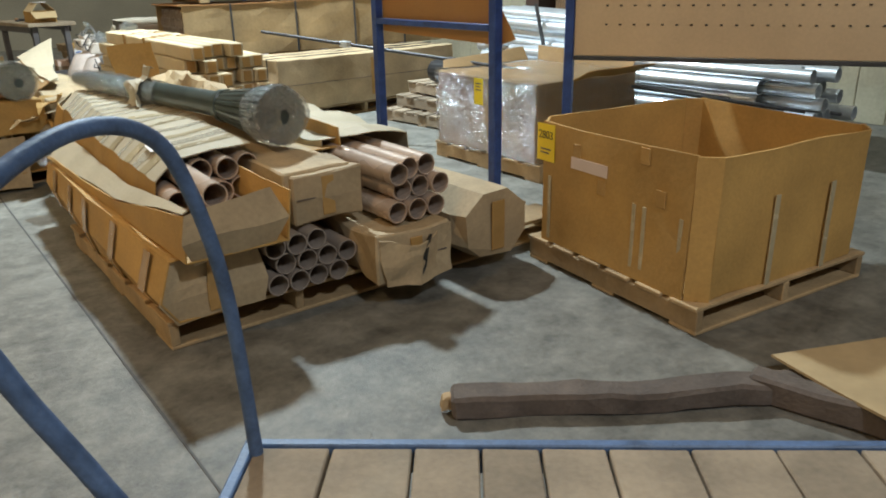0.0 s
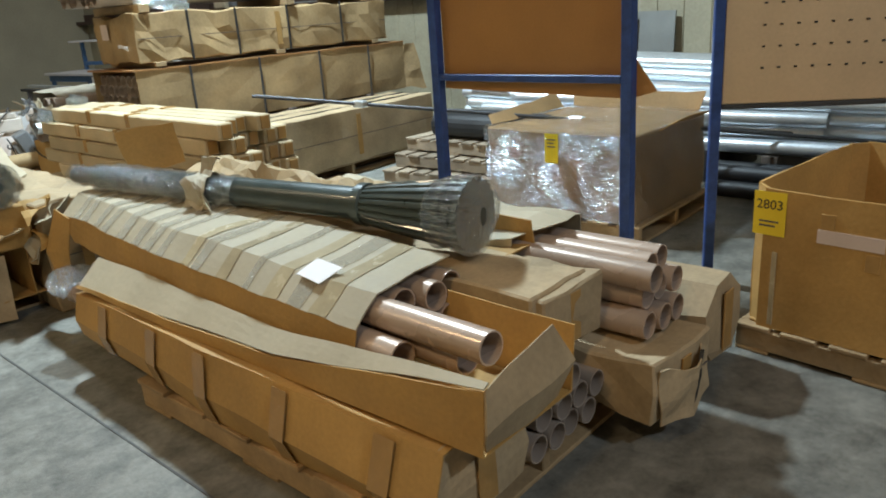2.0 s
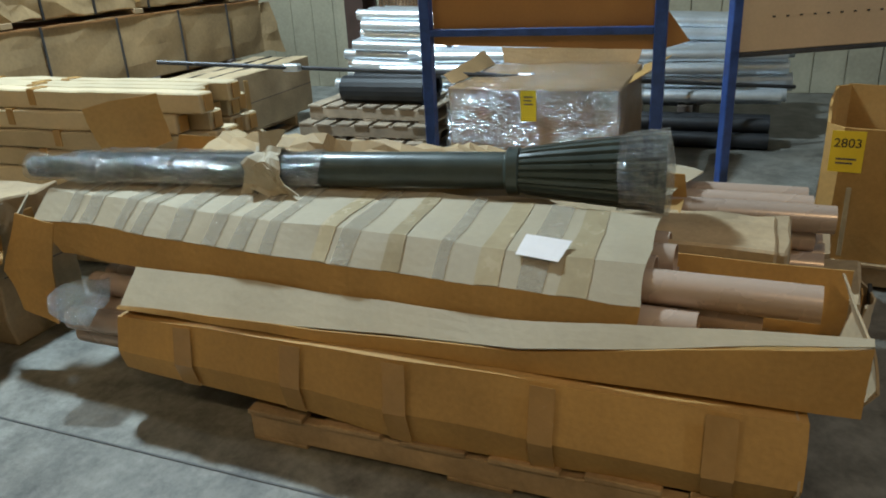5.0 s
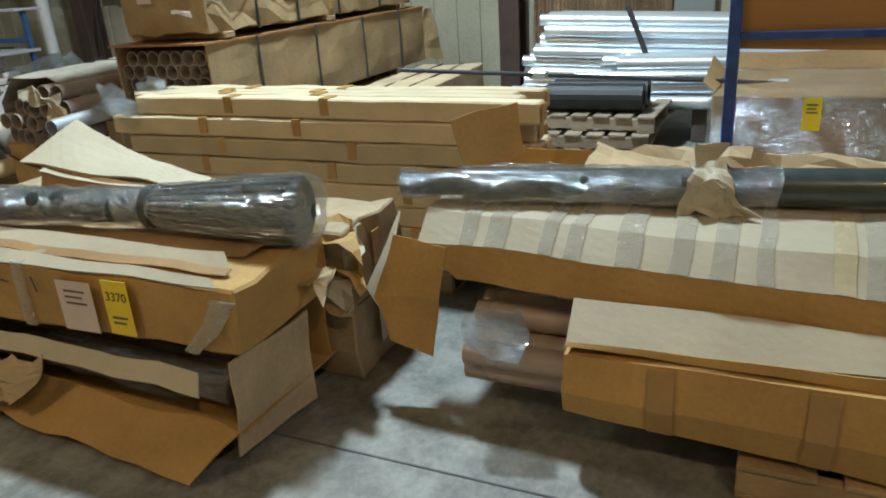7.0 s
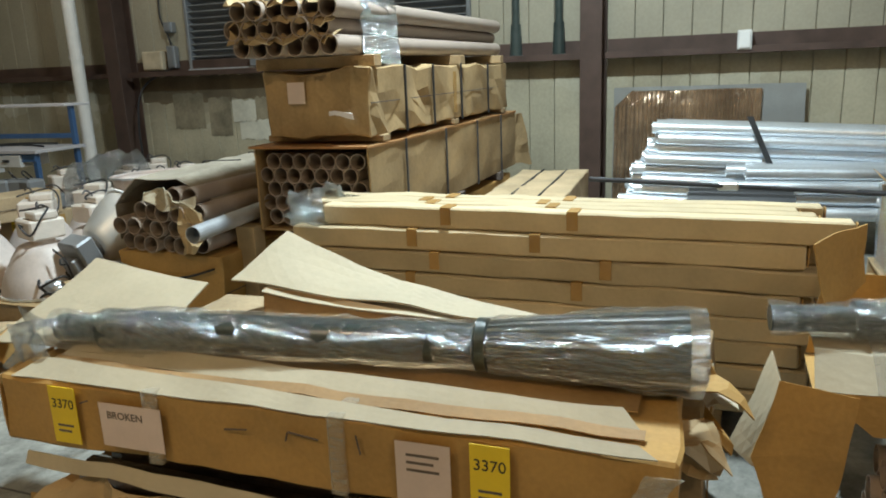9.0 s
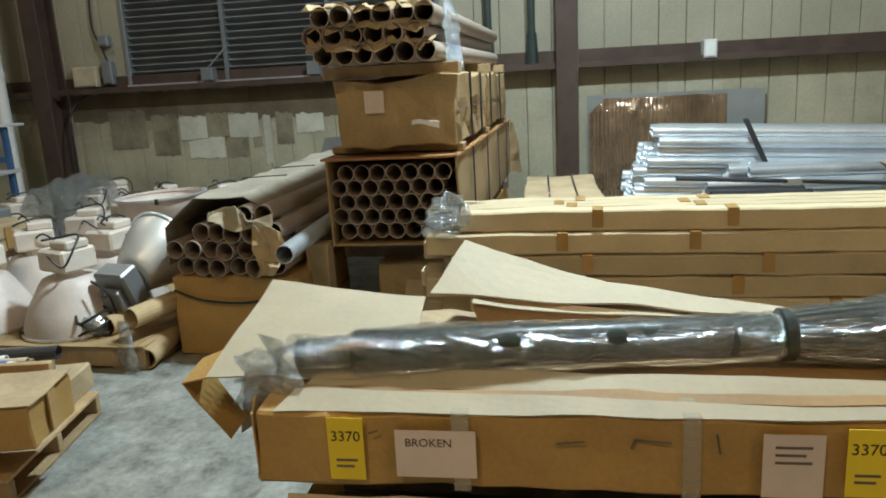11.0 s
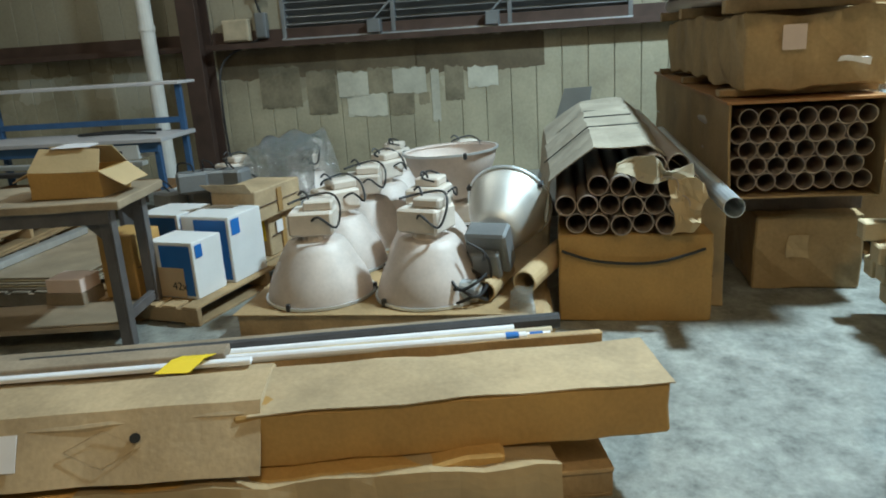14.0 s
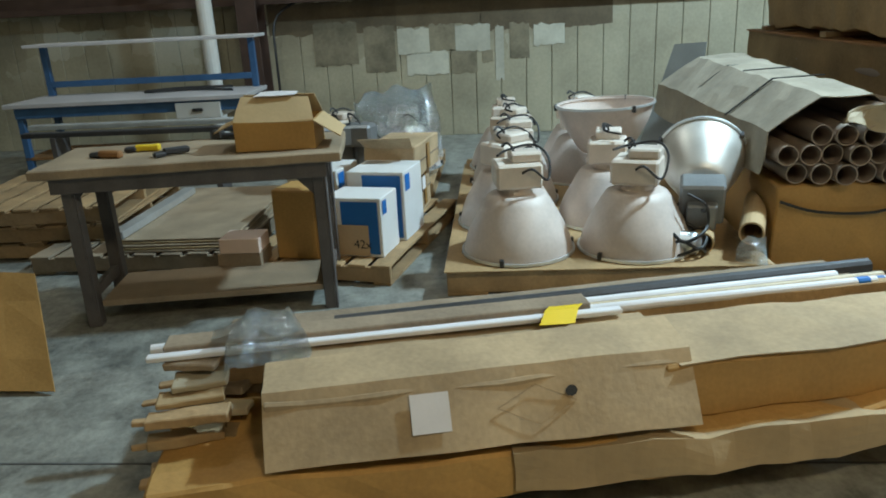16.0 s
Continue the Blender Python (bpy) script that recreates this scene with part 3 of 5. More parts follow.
def skin_tape(parent, rows, u, du, lift, mat, crumple, freq, seed, label, nv=5):
    part("tape", loft([[on_line(q, u, lift), on_line(q, u + du, lift)] for q in rows], 2, nv, 0.001, crumple, freq, seed), mat, parent, label)


for u in (0.07, 0.28, 0.48, 0.65, 0.85):
    skin_tape(low, [[(0.03, 0, 0.005), (0.0, 1.1, 0.005), (0.02, 2.18, 0.065)], [(-0.03, 0.0, 0.10), (-0.035, 1.1, 0.12), (0.0, 2.18, 0.14)], [(0.025, 0.0, 0.265), (-0.012, 1.1, 0.275), (0.028, 2.18, 0.255)]], u, 0.034, (-0.0125, 0, 0), TAPE, 0.016, 2.5, 1, "glossy brown packing tape")

tb = thing("tube_bundle", (0.80, 5.31, 0.13), 180, "grey-brown coated tubes in plastic lying inside the carton", "tubes")
tube_stack(tb, honey([3, 3, 2], 0.047, (-0.32, 0, 0.0), (1, 0, 0)), 2.4, 0.047, (0, 1, 0), TUBE_PINK)
part("plastic_wrap", loft([[(0.06, 0.10, 0.22), (0.06, 0.26, 0.17)], [(0.02, 0.05, 0.27), (0.02, 0.28, 0.24)], [(-0.12, 0.04, 0.29), (-0.12, 0.2, 0.29)]], 7, 4, 0.002, 0.04, 8, 4), FILM, tb, "clear torn film")

tray = thing("long_carton", (0.76, 2.60, 0.41), 0, "opened brown carton with a pale inner flap folded out", "box", "cartons of the first pile")
part("front_wall", loft([[(0.02, 0, 0.0), (0.0, 1.0, 0.0), (-0.01, 2.3, 0.0)], [(0.03, 0.0, 0.19), (0.0, 0.85, 0.06), (0.0, 2.3, 0.01)]], 22, 4, 0.006, 0.010, 3, 3), CARD, tray)
part("inner_flap", loft([[(0.03, 0.0, 0.195), (0.0, 0.85, 0.065), (0.0, 2.3, 0.0)], [(0.05, 0.0, 0.205), (0.07, 0.9, 0.12), (0.12, 2.3, 0.11)]], 22, 3, 0.005, 0.010, 4, 5), PALE, tray, "pale folded carton flap")
# same carton as the front; its khaki stands in for cooler light
part("end_panel", loft([[(0.05, 0.01, -0.01), (0.38, 0.01, -0.01)], [(0.01, -0.025, 0.09), (0.44, -0.01, 0.10)], [(0.03, 0.0, 0.19), (0.40, 0.03, 0.22)]], 6, 4, 0.006, 0.016, 5, 2), CARD_OLD, tray, "end panel bulging out, khaki for the cooler light it faces")
part("back_wall", loft([[(0.44, 0, 0.0), (0.44, 2.3, 0)], [(0.46, 0.0, 0.2), (0.46, 2.3, 0.24)]], 10, 3, 0.006, 0.01, 3, 3), CARD, tray)
part("bottom", loft([[(0.02, 0, 0.002), (0.0, 2.3, 0.002)], [(0.44, 0.0, 0.002), (0.44, 2.3, 0.002)]], 8, 3, 0.005, 0.002, 3, 3), CARD, tray)

inner = thing("tube_bundle", (0.905, 2.72, 0.48), 0, "coated grey tubes with open ends in the carton", "tubes")
cells = honey([4, 4], 0.050, (0, 0.0, 0), (1, 0, 0))
for k, c in enumerate(cells):
    c.y += (0.28, 0.1, 0.3, 0.34, -0.02, 0.42, 0.36, 0.38)[k]
tube_stack(inner, cells, 2.0, 0.050, Vector((0.06, 1, -0.02)).normalized(), TUBE_PINK)

cover = thing("carton_cover", (0.86, 3.14, 0.60), 0, "long taped kraft cover over the tubes, its end flap hanging down", "box")
part("top", loft([[(0.0, 0, 0.0), (0.03, 1.2, 0.015), (0.12, 2.36, 0.02)], [(0.10, 0, 0.085), (0.13, 1.2, 0.095), (0.22, 2.36, 0.11)], [(0.44, 0.0, 0.11), (0.47, 1.2, 0.12), (0.54, 2.36, 0.13)]], 30, 4, 0.005, 0.014, 5, 7), PALE, cover)
part("side", loft([[(-0.02, 0.02, -0.10), (0.00, 1.2, -0.11), (0.09, 2.2, -0.10)], [(0.0, 0, 0.0), (0.03, 1.2, 0.013), (0.12, 2.36, 0.018)]], 30, 4, 0.005, 0.016, 5, 7), CARD, cover)
part("end_flap", loft([[(0.11, 2.24, 0.01), (0.13, 2.46, 0.03)], [(0.08, 2.27, -0.18), (0.07, 2.53, -0.20)], [(0.08, 2.31, -0.42), (0.07, 2.48, -0.37)]], 6, 5, 0.006, 0.014, 6, 9), CARD, cover, "brown end flap hanging down")
part("end_flap", loft([[(0.13, 2.46, 0.03), (0.22, 2.48, 0.09)], [(0.07, 2.53, -0.24), (0.12, 2.60, -0.20)]], 4, 5, 0.006, 0.012, 6, 11), PALE, cover, "pale outer side of the end flap")
TOP = [[(0.0, 0, 0.0), (0.03, 1.2, 0.015), (0.12, 2.36, 0.02)], [(0.10, 0, 0.085), (0.13, 1.2, 0.095), (0.22, 2.36, 0.11)], [(0.44, 0.0, 0.11), (0.47, 1.2, 0.12), (0.54, 2.36, 0.13)]]
for i in range(15):
    skin_tape(cover, TOP, 0.05 + i * 0.062 + random.uniform(-0.014, 0.014), random.uniform(0.016, 0.034), (-0.001, 0, 0.0026 + 0.0001 * i), CLEARTAPE if i > 6 or i % 2 else AGED_TAPE, 0.014, 5, 7, "shiny packing tape", 4)
part("label", loft([[(0.07, 0.24, 0.079), (0.08, 0.37, 0.083)], [(0.16, 0.22, 0.110), (0.17, 0.36, 0.114)]], 4, 3, 0.002, 0.004, 6, 1), PAPER, cover, "white paper label")

ends = thing("tube_bundle", (1.16, 2.70, 0.13), 0, "stack of grey cardboard-brown tubes showing open ends", "tubes")
tube_stack(ends, honey([4, 4, 3], 0.047, (0.02, 0, 0), (1, 0, 0)), 2.0, 0.047, (0, 1, 0))

carton("long_carton", (1.28, 2.80, 0.44), 0, (0.33, 2.2, 0.19), "khaki square-ended long carton", "cartons of the first pile", 0.012, mat=CARD_OLD)
mid = carton("long_carton", (1.30, 2.76, 0.40), 0, (0.34, 0.3, 0.22), "khaki carton end with dented corners", "cartons of the first pile", 0.02, mat=CARD_OLD)
carton("long_carton", (1.56, 2.50, 0.13), -3, (0.36, 2.1, 0.22), "brown crushed long carton split at its end", "cartons of the first pile", 0.03, mat=CARD_OLD)
split = thing("torn_flap", (1.58, 2.46, 0.14), 0, "torn brown end flap of a carton", "cardboard")
part("sheet", loft([[(0.0, 0.03, -0.005), (0.16, 0.0, -0.02), (0.34, 0.03, 0.0)], [(-0.02, 0.03, 0.2), (0.15, -0.02, 0.17), (0.36, 0.03, 0.22)]], 10, 6, 0.006, 0.03, 8, 3), CARD_OLD, split)
# black zigzag strip in place of the shade inside the split
part("tear", loft([[(0.13, -0.002, 0.0), (0.16, -0.012, 0.07), (0.17, -0.018, 0.12), (0.21, -0.012, 0.19)], [(0.16, -0.006, 0.0), (0.19, -0.014, 0.06), (0.20, -0.018, 0.13), (0.22, -0.012, 0.19)]], 9, 2, 0.012, 0.012, 20, 3), INK, split, "black strip for the shaded gap in the torn end")
tb2 = thing("tube_bundle", (1.74, 2.64, 0.355), 0, "bundle of grey-brown tubes in torn kraft paper", "tubes")
tube_stack(tb2, honey([3, 3, 3], 0.050, (0.0, 0, 0), (1, 0, 0)), 1.9, 0.050, (0, 1, 0), TUBE_PINK, 0.05)
part("kraft_wrap", loft([[(-0.10, 0.55, 0.02), (-0.12, 2.0, 0.0)], [(-0.08, 0.5, 0.30), (-0.1, 2.0, 0.3)], [(0.15, 0.42, 0.34), (0.15, 2.0, 0.33)], [(0.42, 0.5, 0.28), (0.42, 2.0, 0.3)], [(0.46, 0.5, 0), (0.46, 2.0, 0)]], 16, 3, 0.004, 0.03, 5, 3), PALE, tb2, "torn pale kraft paper")
hexa = thing("long_carton", (2.27, 2.56, 0.127), 0, "eight-sided brown carton with a taped end", "box", "cartons of the first pile")
part("body", put_rings(bmesh.new(), (0, 0, 0.15), (0, 2.0, 0.15), [(0, 0.215), (0.05, 0.22), (0.3, 0.22), (0.6, 0.22), (1, 0.215)], 8, True, math.pi / 8, 0.03), CARD_OLD, hexa)
part("tape", box(-0.04, -0.022, 0.0, 0.04, -0.014, 0.3, bevel=0.002), TAPE, hexa)
hexa.scale = (1, 1, 0.82)

trough = thing("long_carton", (1.38, 3.10, 0.44), 0, "open brown carton under the lamp pole, end flap raised", "box", "cartons of the first pile")
part("front_wall", loft([[(0.0, 0.3, 0.18), (0.0, 2.36, 0.0)], [(-0.02, 0.3, 0.20), (-0.04, 2.36, 0.30)]], 12, 3, 0.006, 0.012, 4, 3), CARD, trough)
part("back_wall", loft([[(0.36, 0, 0.0), (0.36, 2.36, 0)], [(0.36, 0.0, 0.28), (0.38, 2.30, 0.34)]], 14, 3, 0.006, 0.02, 4, 5), CARD, trough)
part("bottom", loft([[(0.0, 0, 0.19), (0.0, 2.36, 0.0)], [(0.36, 0.0, 0.19), (0.36, 2.36, 0.0)]], 8, 2, 0.006, 0.002, 4, 5), CARD, trough)
part("raised_flap", loft([[(-0.02, 2.34, 0.28), (0.22, 2.20, 0.34)], [(-0.04, 2.40, 0.54), (0.20, 2.22, 0.56)]], 5, 4, 0.006, 0.02, 6, 5), CARD, trough, "brown flap standing up")
part("torn_paper", loft([[(0.05, 0.5, 0.32), (0.05, 1.9, 0.33)], [(0.14, 0.5, 0.40), (0.16, 1.9, 0.42)], [(0.3, 0.6, 0.34), (0.3, 1.95, 0.36)]], 20, 3, 0.004, 0.06, 6, 5), KRAFT, trough, "crumpled torn kraft paper")

pole_lamp("lamp_pole", (1.15, 5.63, 0.775), (1.47, 3.15, 0.80), 0.060, 0.066, 0.80, 0.135, "dark green fluted lamp pole half wrapped in clear film", ((0.0, 0.52), (0.94, 1.005)))
knot = thing("kraft_scrap", (1.28, 4.55, 0.79), 0, "crumpled pale kraft paper tied round the pole", "paper")
part("sheet", loft([[(-0.09, -0.16, -0.07), (-0.09, 0.10, -0.08)], [(-0.085, -0.08, 0.03), (-0.085, 0.06, 0.03)], [(0.0, -0.04, 0.078), (0.0, 0.05, 0.08)], [(0.08, -0.05, 0.03), (0.08, 0.05, 0.03)]], 12, 4, 0.004, 0.035, 16, 5), PALE, knot)
part("tail", loft([[(0.0, -0.02, 0.07), (0.0, 0.04, 0.07)], [(0.03, -0.04, 0.13), (0.03, 0.05, 0.15)], [(0.06, -0.03, 0.12), (0.06, 0.05, 0.14)]], 6, 3, 0.004, 0.03, 14, 8), PALE, knot)

# ---- the octagonal bulk box ----
bulk = thing("bulk_box", (2.44, 1.53, 0.125), -6.5, "large open brown corrugated bulk box on a pallet", "box")
W, D, H, C = 1.10, 1.06, 0.60, 0.07
ring = [(C, 0), (W - C, 0), (W, C), (W, D - C), (W - C, D), (C, D), (0, D - C), (0, C)]
for i in range(8):
    a, b = ring[i], ring[(i + 1) % 8]
    part("wall_panel", loft([[(a[0], a[1], 0), (b[0], b[1], 0)], [(a[0], a[1], H), (b[0], b[1], H)]], 8 if i % 2 == 0 else 2, 6, 0.012, 0.014 if i % 2 == 0 else 0.004, 2.5, i), CARD, bulk)
part("bottom", box(0.02, 0.02, 0.002, W - 0.02, D - 0.02, 0.012), CARD, bulk)
sticker(bulk, -0.014, D - 0.09, 0.50, 0.13, 0.18, YELLOW, "lot_tag", "2803", bars=2)
sticker(bulk, -0.014, D - 0.40, 0.44, 0.24, 0.055, PINK_PAPER, "torn_label")
for y in (0.10, 0.30, 0.36, 0.93):
    part("strap", box(-0.013, y, 0.02, -0.009, y + 0.02, 0.34, bevel=0.001), AGED_TAPE, bulk, "clear plastic strap")
for x in (0.40, 0.78):
    part("strap", box(x, -0.016, 0.0, x + 0.03, -0.010, 0.40, bevel=0.001), AGED_TAPE, bulk, "clear plastic strap")
for y, z in ((0.72, 0.46), (0.20, 0.36), (0.55, 0.33), (0.30, 0.52)):
    part("tape_patch", box(-0.016, y, z, -0.009, y + 0.05, z + 0.07, bevel=0.001), TAPE, bulk)
pallet((2.42, 1.51, 0), -6.5, 1.14, 1.10, "wooden pallet under the bulk box", slats=6)

# ---- cart with wooden deck and tubular blue rail ----
cart = thing("platform_cart", (0.62, 1.62, 0), -39.5, "low platform cart with a plank deck and bent blue rail", "cart")
part("edge_angle", box(-0.02, -0.03, 0.16, 1.9, 0.0, 0.25), CART_BLUE, cart)
part("edge_angle", box(-0.05, -0.9, 0.16, -0.02, 0.0, 0.25), CART_BLUE, cart)
x = -0.015
while x < 1.85:
    w = random.uniform(0.12, 0.23)
    part("deck_plank", dented(x, -0.9, 0.20, x + w - 0.008, -0.035, 0.245, 0.003, 0.3, 0.004, x), WOOD_GREY, cart)
    x += w
rail = hose([(0.58, 1.58, 0.18), (0.555, 1.58, 0.7), (0.49, 1.57, 1.0), (0.40, 1.52, 1.12), (0.25, 1.42, 1.15), (0.08, 1.28, 1.09), (0.03, 1.2, 0.98), (0.06, 1.17, 0.85), (0.14, 1.12, 0.66), (0.24, 1.04, 0.42), (0.30, 1.0, 0.18)], 0.018, 12, 8)
rail.transform(cart.matrix_basis.inverted())
part("rail", rail, CART_BLUE, cart, "worn bent blue tube rail", smooth=True)
for x, y in ((0.1, -0.1), (0.1, -0.8), (1.7, -0.1), (1.7, -0.8)):
    w = part("caster", put_rings(bmesh.new(), (x - 0.02, y, 0.075), (x + 0.02, y, 0.075), [(0, 0.03), (0, 0.075), (1, 0.075), (1, 0.03)], 16, True), BLACK, cart)
    part("fork", box(x - 0.03, y - 0.03, 0.12, x + 0.03, y + 0.03, 0.2), STEEL_DARK, w)

beam = thing("timber", (1.31, 1.71, 0), -35, "dark weathered timber lying on the floor, broken end", "timber")
part("beam", dented(0, -0.055, 0, 1.25, 0.055, 0.08, 0.014, 0.09, 0.012, 2), WOOD_DARK, beam)
part("splinter", dented(-0.03, -0.03, 0.02, 0.03, 0.02, 0.07, 0.02, 0.03, 0.004, 4), WOOD, beam)
beam2 = thing("timber", (2.20, 1.13, 0), -75, "dark timber lying across the floor", "timber")
part("beam", dented(0, -0.05, 0, 1.2, 0.05, 0.10, 0.010, 0.12, 0.012, 5), WOOD_DARK, beam2)
ply = thing("cardboard_sheet", (2.32, 1.14, 0.10), -20, "flat brown board lying over the timber", "board")
part("sheet", loft([[(0, 0, 0.0), (1.2, -0.1, 0.02)], [(0.1, -0.9, 0.0), (1.2, -0.9, 0.01)]], 6, 4, 0.01, 0.01, 3, 4), KRAFT, ply)

# ---- blue rack with panel, pegboard, long bar, film-wrapped pallet ----
rack = thing("rack", (2.95, 3.34, 0), 0, "blue steel rack frame with a brown back panel", "rack")
for y in (0.0, 1.26):
    part("post", box(-0.03, y - 0.03, 0, 0.03, y + 0.03, 2.4), BLUE, rack)
    part("foot_plate", box(-0.06, y - 0.06, 0, 0.06, y + 0.06, 0.008), BLUE, rack)
part("beam", box(-0.028, 0.03, 1.08, 0.012, 1.23, 1.12), BLUE, rack)
part("beam", box(-0.028, 0.03, 2.2, 0.012, 1.23, 2.25), BLUE, rack)
part("back_panel", loft([[(0.035, -0.14, 1.04), (0.035, 0.0, 1.0), (0.035, 1.23, 1.03)], [(0.035, -0.02, 1.2), (0.035, 0.0, 1.2), (0.035, 1.23, 1.2)], [(0.035, 0, 2.3), (0.035, 0.0, 2.3), (0.035, 1.23, 2.3)]], 10, 3, 0.006, 0.004, 2, 3), PANEL, rack)
peg = thing("pegboard_stand", (3.22, 3.0, 0), -60, "tan perforated hardboard on a blue post", "pegboard")
part("post", box(-0.03, -0.03, 0, 0.02, 0.03, 2.6), BLUE, peg)
part("post", box(1.95, -0.03, 0, 2.0, 0.03, 2.6), BLUE, peg)
part("board", box(0.022, -0.012, 0.95, 1.94, 0.012, 2.3), PEG, peg)
part("lower_rail", box(0.022, -0.02, 0.925, 1.94, 0.02, 0.947), STEEL_DARK, peg)
hole = None
for j in range(4):
    for i in range(22):
        if hole is None:
            hole = part("peg_hole", box(-0.007, -0.004, -0.004, 0.007, 0.001, 0.004, bevel=0), INK, peg)
            o = hole
        else:
            o = new("peg_hole", hole.data)
            o.parent = peg
        o.location = (0.20 + i * 0.075, -0.0125, 1.12 + j * 0.10)

bar = thing("long_bar", (2.93, 6.52, 0.94), 0, "long steel bar with clamps lying across the wrapped pallet", "bar")
part("shaft", rod((0, 0, 0), (2.25, -3.95, -0.50), 0.014), STEEL_DARK, bar)
for f in (0.19, 0.545):
    part("clamp", box(2.25 * f - 0.03, -3.95 * f - 0.06, -0.5 * f - 0.025, 2.25 * f + 0.03, -3.95 * f + 0.06, -0.5 * f + 0.025, bevel=0.008), GALV, bar)
bar2 = thing("long_bar", (3.9, 5.0, 0.74), 0, "thin steel bar leaning beside the wrapped pallet", "bar")
part("shaft", rod((0, 0, 0), (1.9, -2.4, -0.40), 0.012), STEEL_DARK, bar2)

pallet((3.58, 3.58, 0), 0, 1.1, 1.2, "wooden pallet under the film-wrapped box", slats=6)
wrap = thing("wrapped_box", (3.58, 3.62, 0.127), 0, "brown carton wrapped in shiny stretch film", "box")
part("body", dented(0, 0, 0, 1.05, 1.12, 0.56, 0.012, 0.15, 0.01, 3), CARD_BROWN, wrap)
part("stretch_film", dented(-0.02, -0.02, -0.02, 1.07, 1.14, 0.575, 0.022, 0.08, 0.02, 6), FILM_BROWN, wrap, "clear stretch film")
sticker(wrap, -0.05, 0.56, 0.46, 0.10, 0.19, YELLOW, "lot_tag", bars=3)
part("raised_flap", loft([[(1.03, 0.05, 0.56), (1.03, 1.05, 0.56)], [(1.08, 0.02, 0.70), (1.06, 1.08, 0.68)]], 8, 3, 0.006, 0.02, 4, 7), CARD_BROWN, wrap)
part("raised_flap", loft([[(0.05, 1.10, 0.56), (0.95, 1.10, 0.56)], [(0.10, 1.18, 0.62), (1.0, 1.2, 0.66)]], 8, 3, 0.006, 0.02, 4, 9), CARD_BROWN, wrap)
part("raised_flap", loft([[(0.3, 0.0, 0.56), (1.0, -0.02, 0.56)], [(0.35, -0.12, 0.62), (1.0, -0.2, 0.63)]], 8, 3, 0.006, 0.02, 4, 2), CARD, wrap)

for k in range(3):
    pallet((4.25 + 0.06 * k, 5.25 - 0.03 * k, 0.127 * k), 6 - 4 * k, 1.1, 1.15, "grey wooden pallet in a low stack", slats=7, group="stacked pallets", mat=WOOD_GREY)
for k in range(2):
    r = thing("black_roll", (4.55 + 0.22 * k, 5.3, 0.49), 0, "black plastic pipe lying on stacked pallets", "pipe", "black rolls")
    part("roll", put_rings(bmesh.new(), (0, 0, 0), (0, 0.75, 0), [(0, 0.06), (0, 0.11), (1, 0.11), (1, 0.06)], 18, False), BLACK, r, smooth=False)

# ---- bright galvanised pipes on low trestles by the wall ----
silver = thing("pipe_stack", (5.55, 6.66, 0.30), 0, "stack of long bright galvanised pipes", "pipes")
cells = []
for j in range(8):
    for i in range(6 - (j > 5)):
        cells.append(Vector((0.10 * i + 0.05 * (j % 2), random.uniform(-0.05, 0.05) - 0.04 * j, 0.06 + 0.092 * j)))
tube_stack(silver, cells, 3.4, 0.05, Vector((0.06, -1, -0.045)).normalized(), GALV, 0.05, "pipe")
for y in (-0.7, -2.8):
    part("bearer", box(-0.15, y - 0.06, -0.295, 0.75, y + 0.06, -0.02), WOOD_DARK, silver)
part("strap", loft([[(-0.05, -1.02, 0.80), (-0.05, -1.07, 0.80)], [(-0.12, -1.24, 0.30), (-0.12, -1.29, 0.30)], [(-0.08, -1.40, -0.10), (-0.08, -1.45, -0.10)]], 2, 5, 0.008, 0.004, 3, 2), BLACK, silver, "dark slanting strap")
silver2 = thing("pipe_stack", (5.3, 2.75, 0.28), 0, "galvanised pipes with dark open ends", "pipes")
cells = [Vector((0.12 * i + 0.06 * (j % 2), random.uniform(-0.25, 0.25), 0.06 + 0.105 * j)) for j in range(4) for i in range(7 - j)]
tube_stack(silver2, cells, 3.0, 0.056, Vector((0.05, -1, 0)).normalized() * -1, GALV, 0.05, "pipe")
for y in (0.6, 2.2):
    part("bearer", box(-0.1, y - 0.06, -0.275, 0.95, y + 0.06, 0.0), WOOD_DARK, silver2)

# black bundle added to fill the dark space beneath the bright pipes
dark_roll = thing("wrapped_bundle", (4.92, 2.72, 0), 0, "low bundle of black pipe added to darken the space beneath the bright pipes", "pipes")
for k in range(5):
    part("pipe", hollow((0.062 + 0.125 * (k % 3) + 0.0625 * (k // 3), 0.0, 0.062 + 0.108 * (k // 3)), (0.062 + 0.125 * (k % 3) + 0.0625 * (k // 3), 1.0, 0.062 + 0.108 * (k // 3)), 0.062, 0.008, 16), BLACK, dark_roll, smooth=True)
sheet = thing("wrapped_sheets", (7.30, 5.1, 0), 0, "upright sheets wrapped in coppery reflecting film", "sheets")
bm = loft([[(-0.20, 0.37, 0), (-0.20, 1.88, 0)], [(-0.10, 0.37, 1.12), (-0.10, 1.88, 1.10)], [(-0.085, 0.37, 1.27), (-0.085, 1.70, 1.27)]], 120, 5, 0.02, 0.012, 3, 3)
for v in bm.verts:
    v.co.x += 0.006 * math.sin(v.co.y * 2 * math.pi / 0.045) + 0.004 * noise.noise(v.co * 9)
part("film_sheet", bm, COPPER, sheet, "rippled coppery film")
part("sheet", loft([[(-0.13, -0.05, 0), (-0.13, 1.9, 0)], [(-0.03, -0.05, 1.31), (-0.03, 1.9, 1.31)]], 6, 4, 0.02, 0.006, 3, 5), GLASS_GREY, sheet)

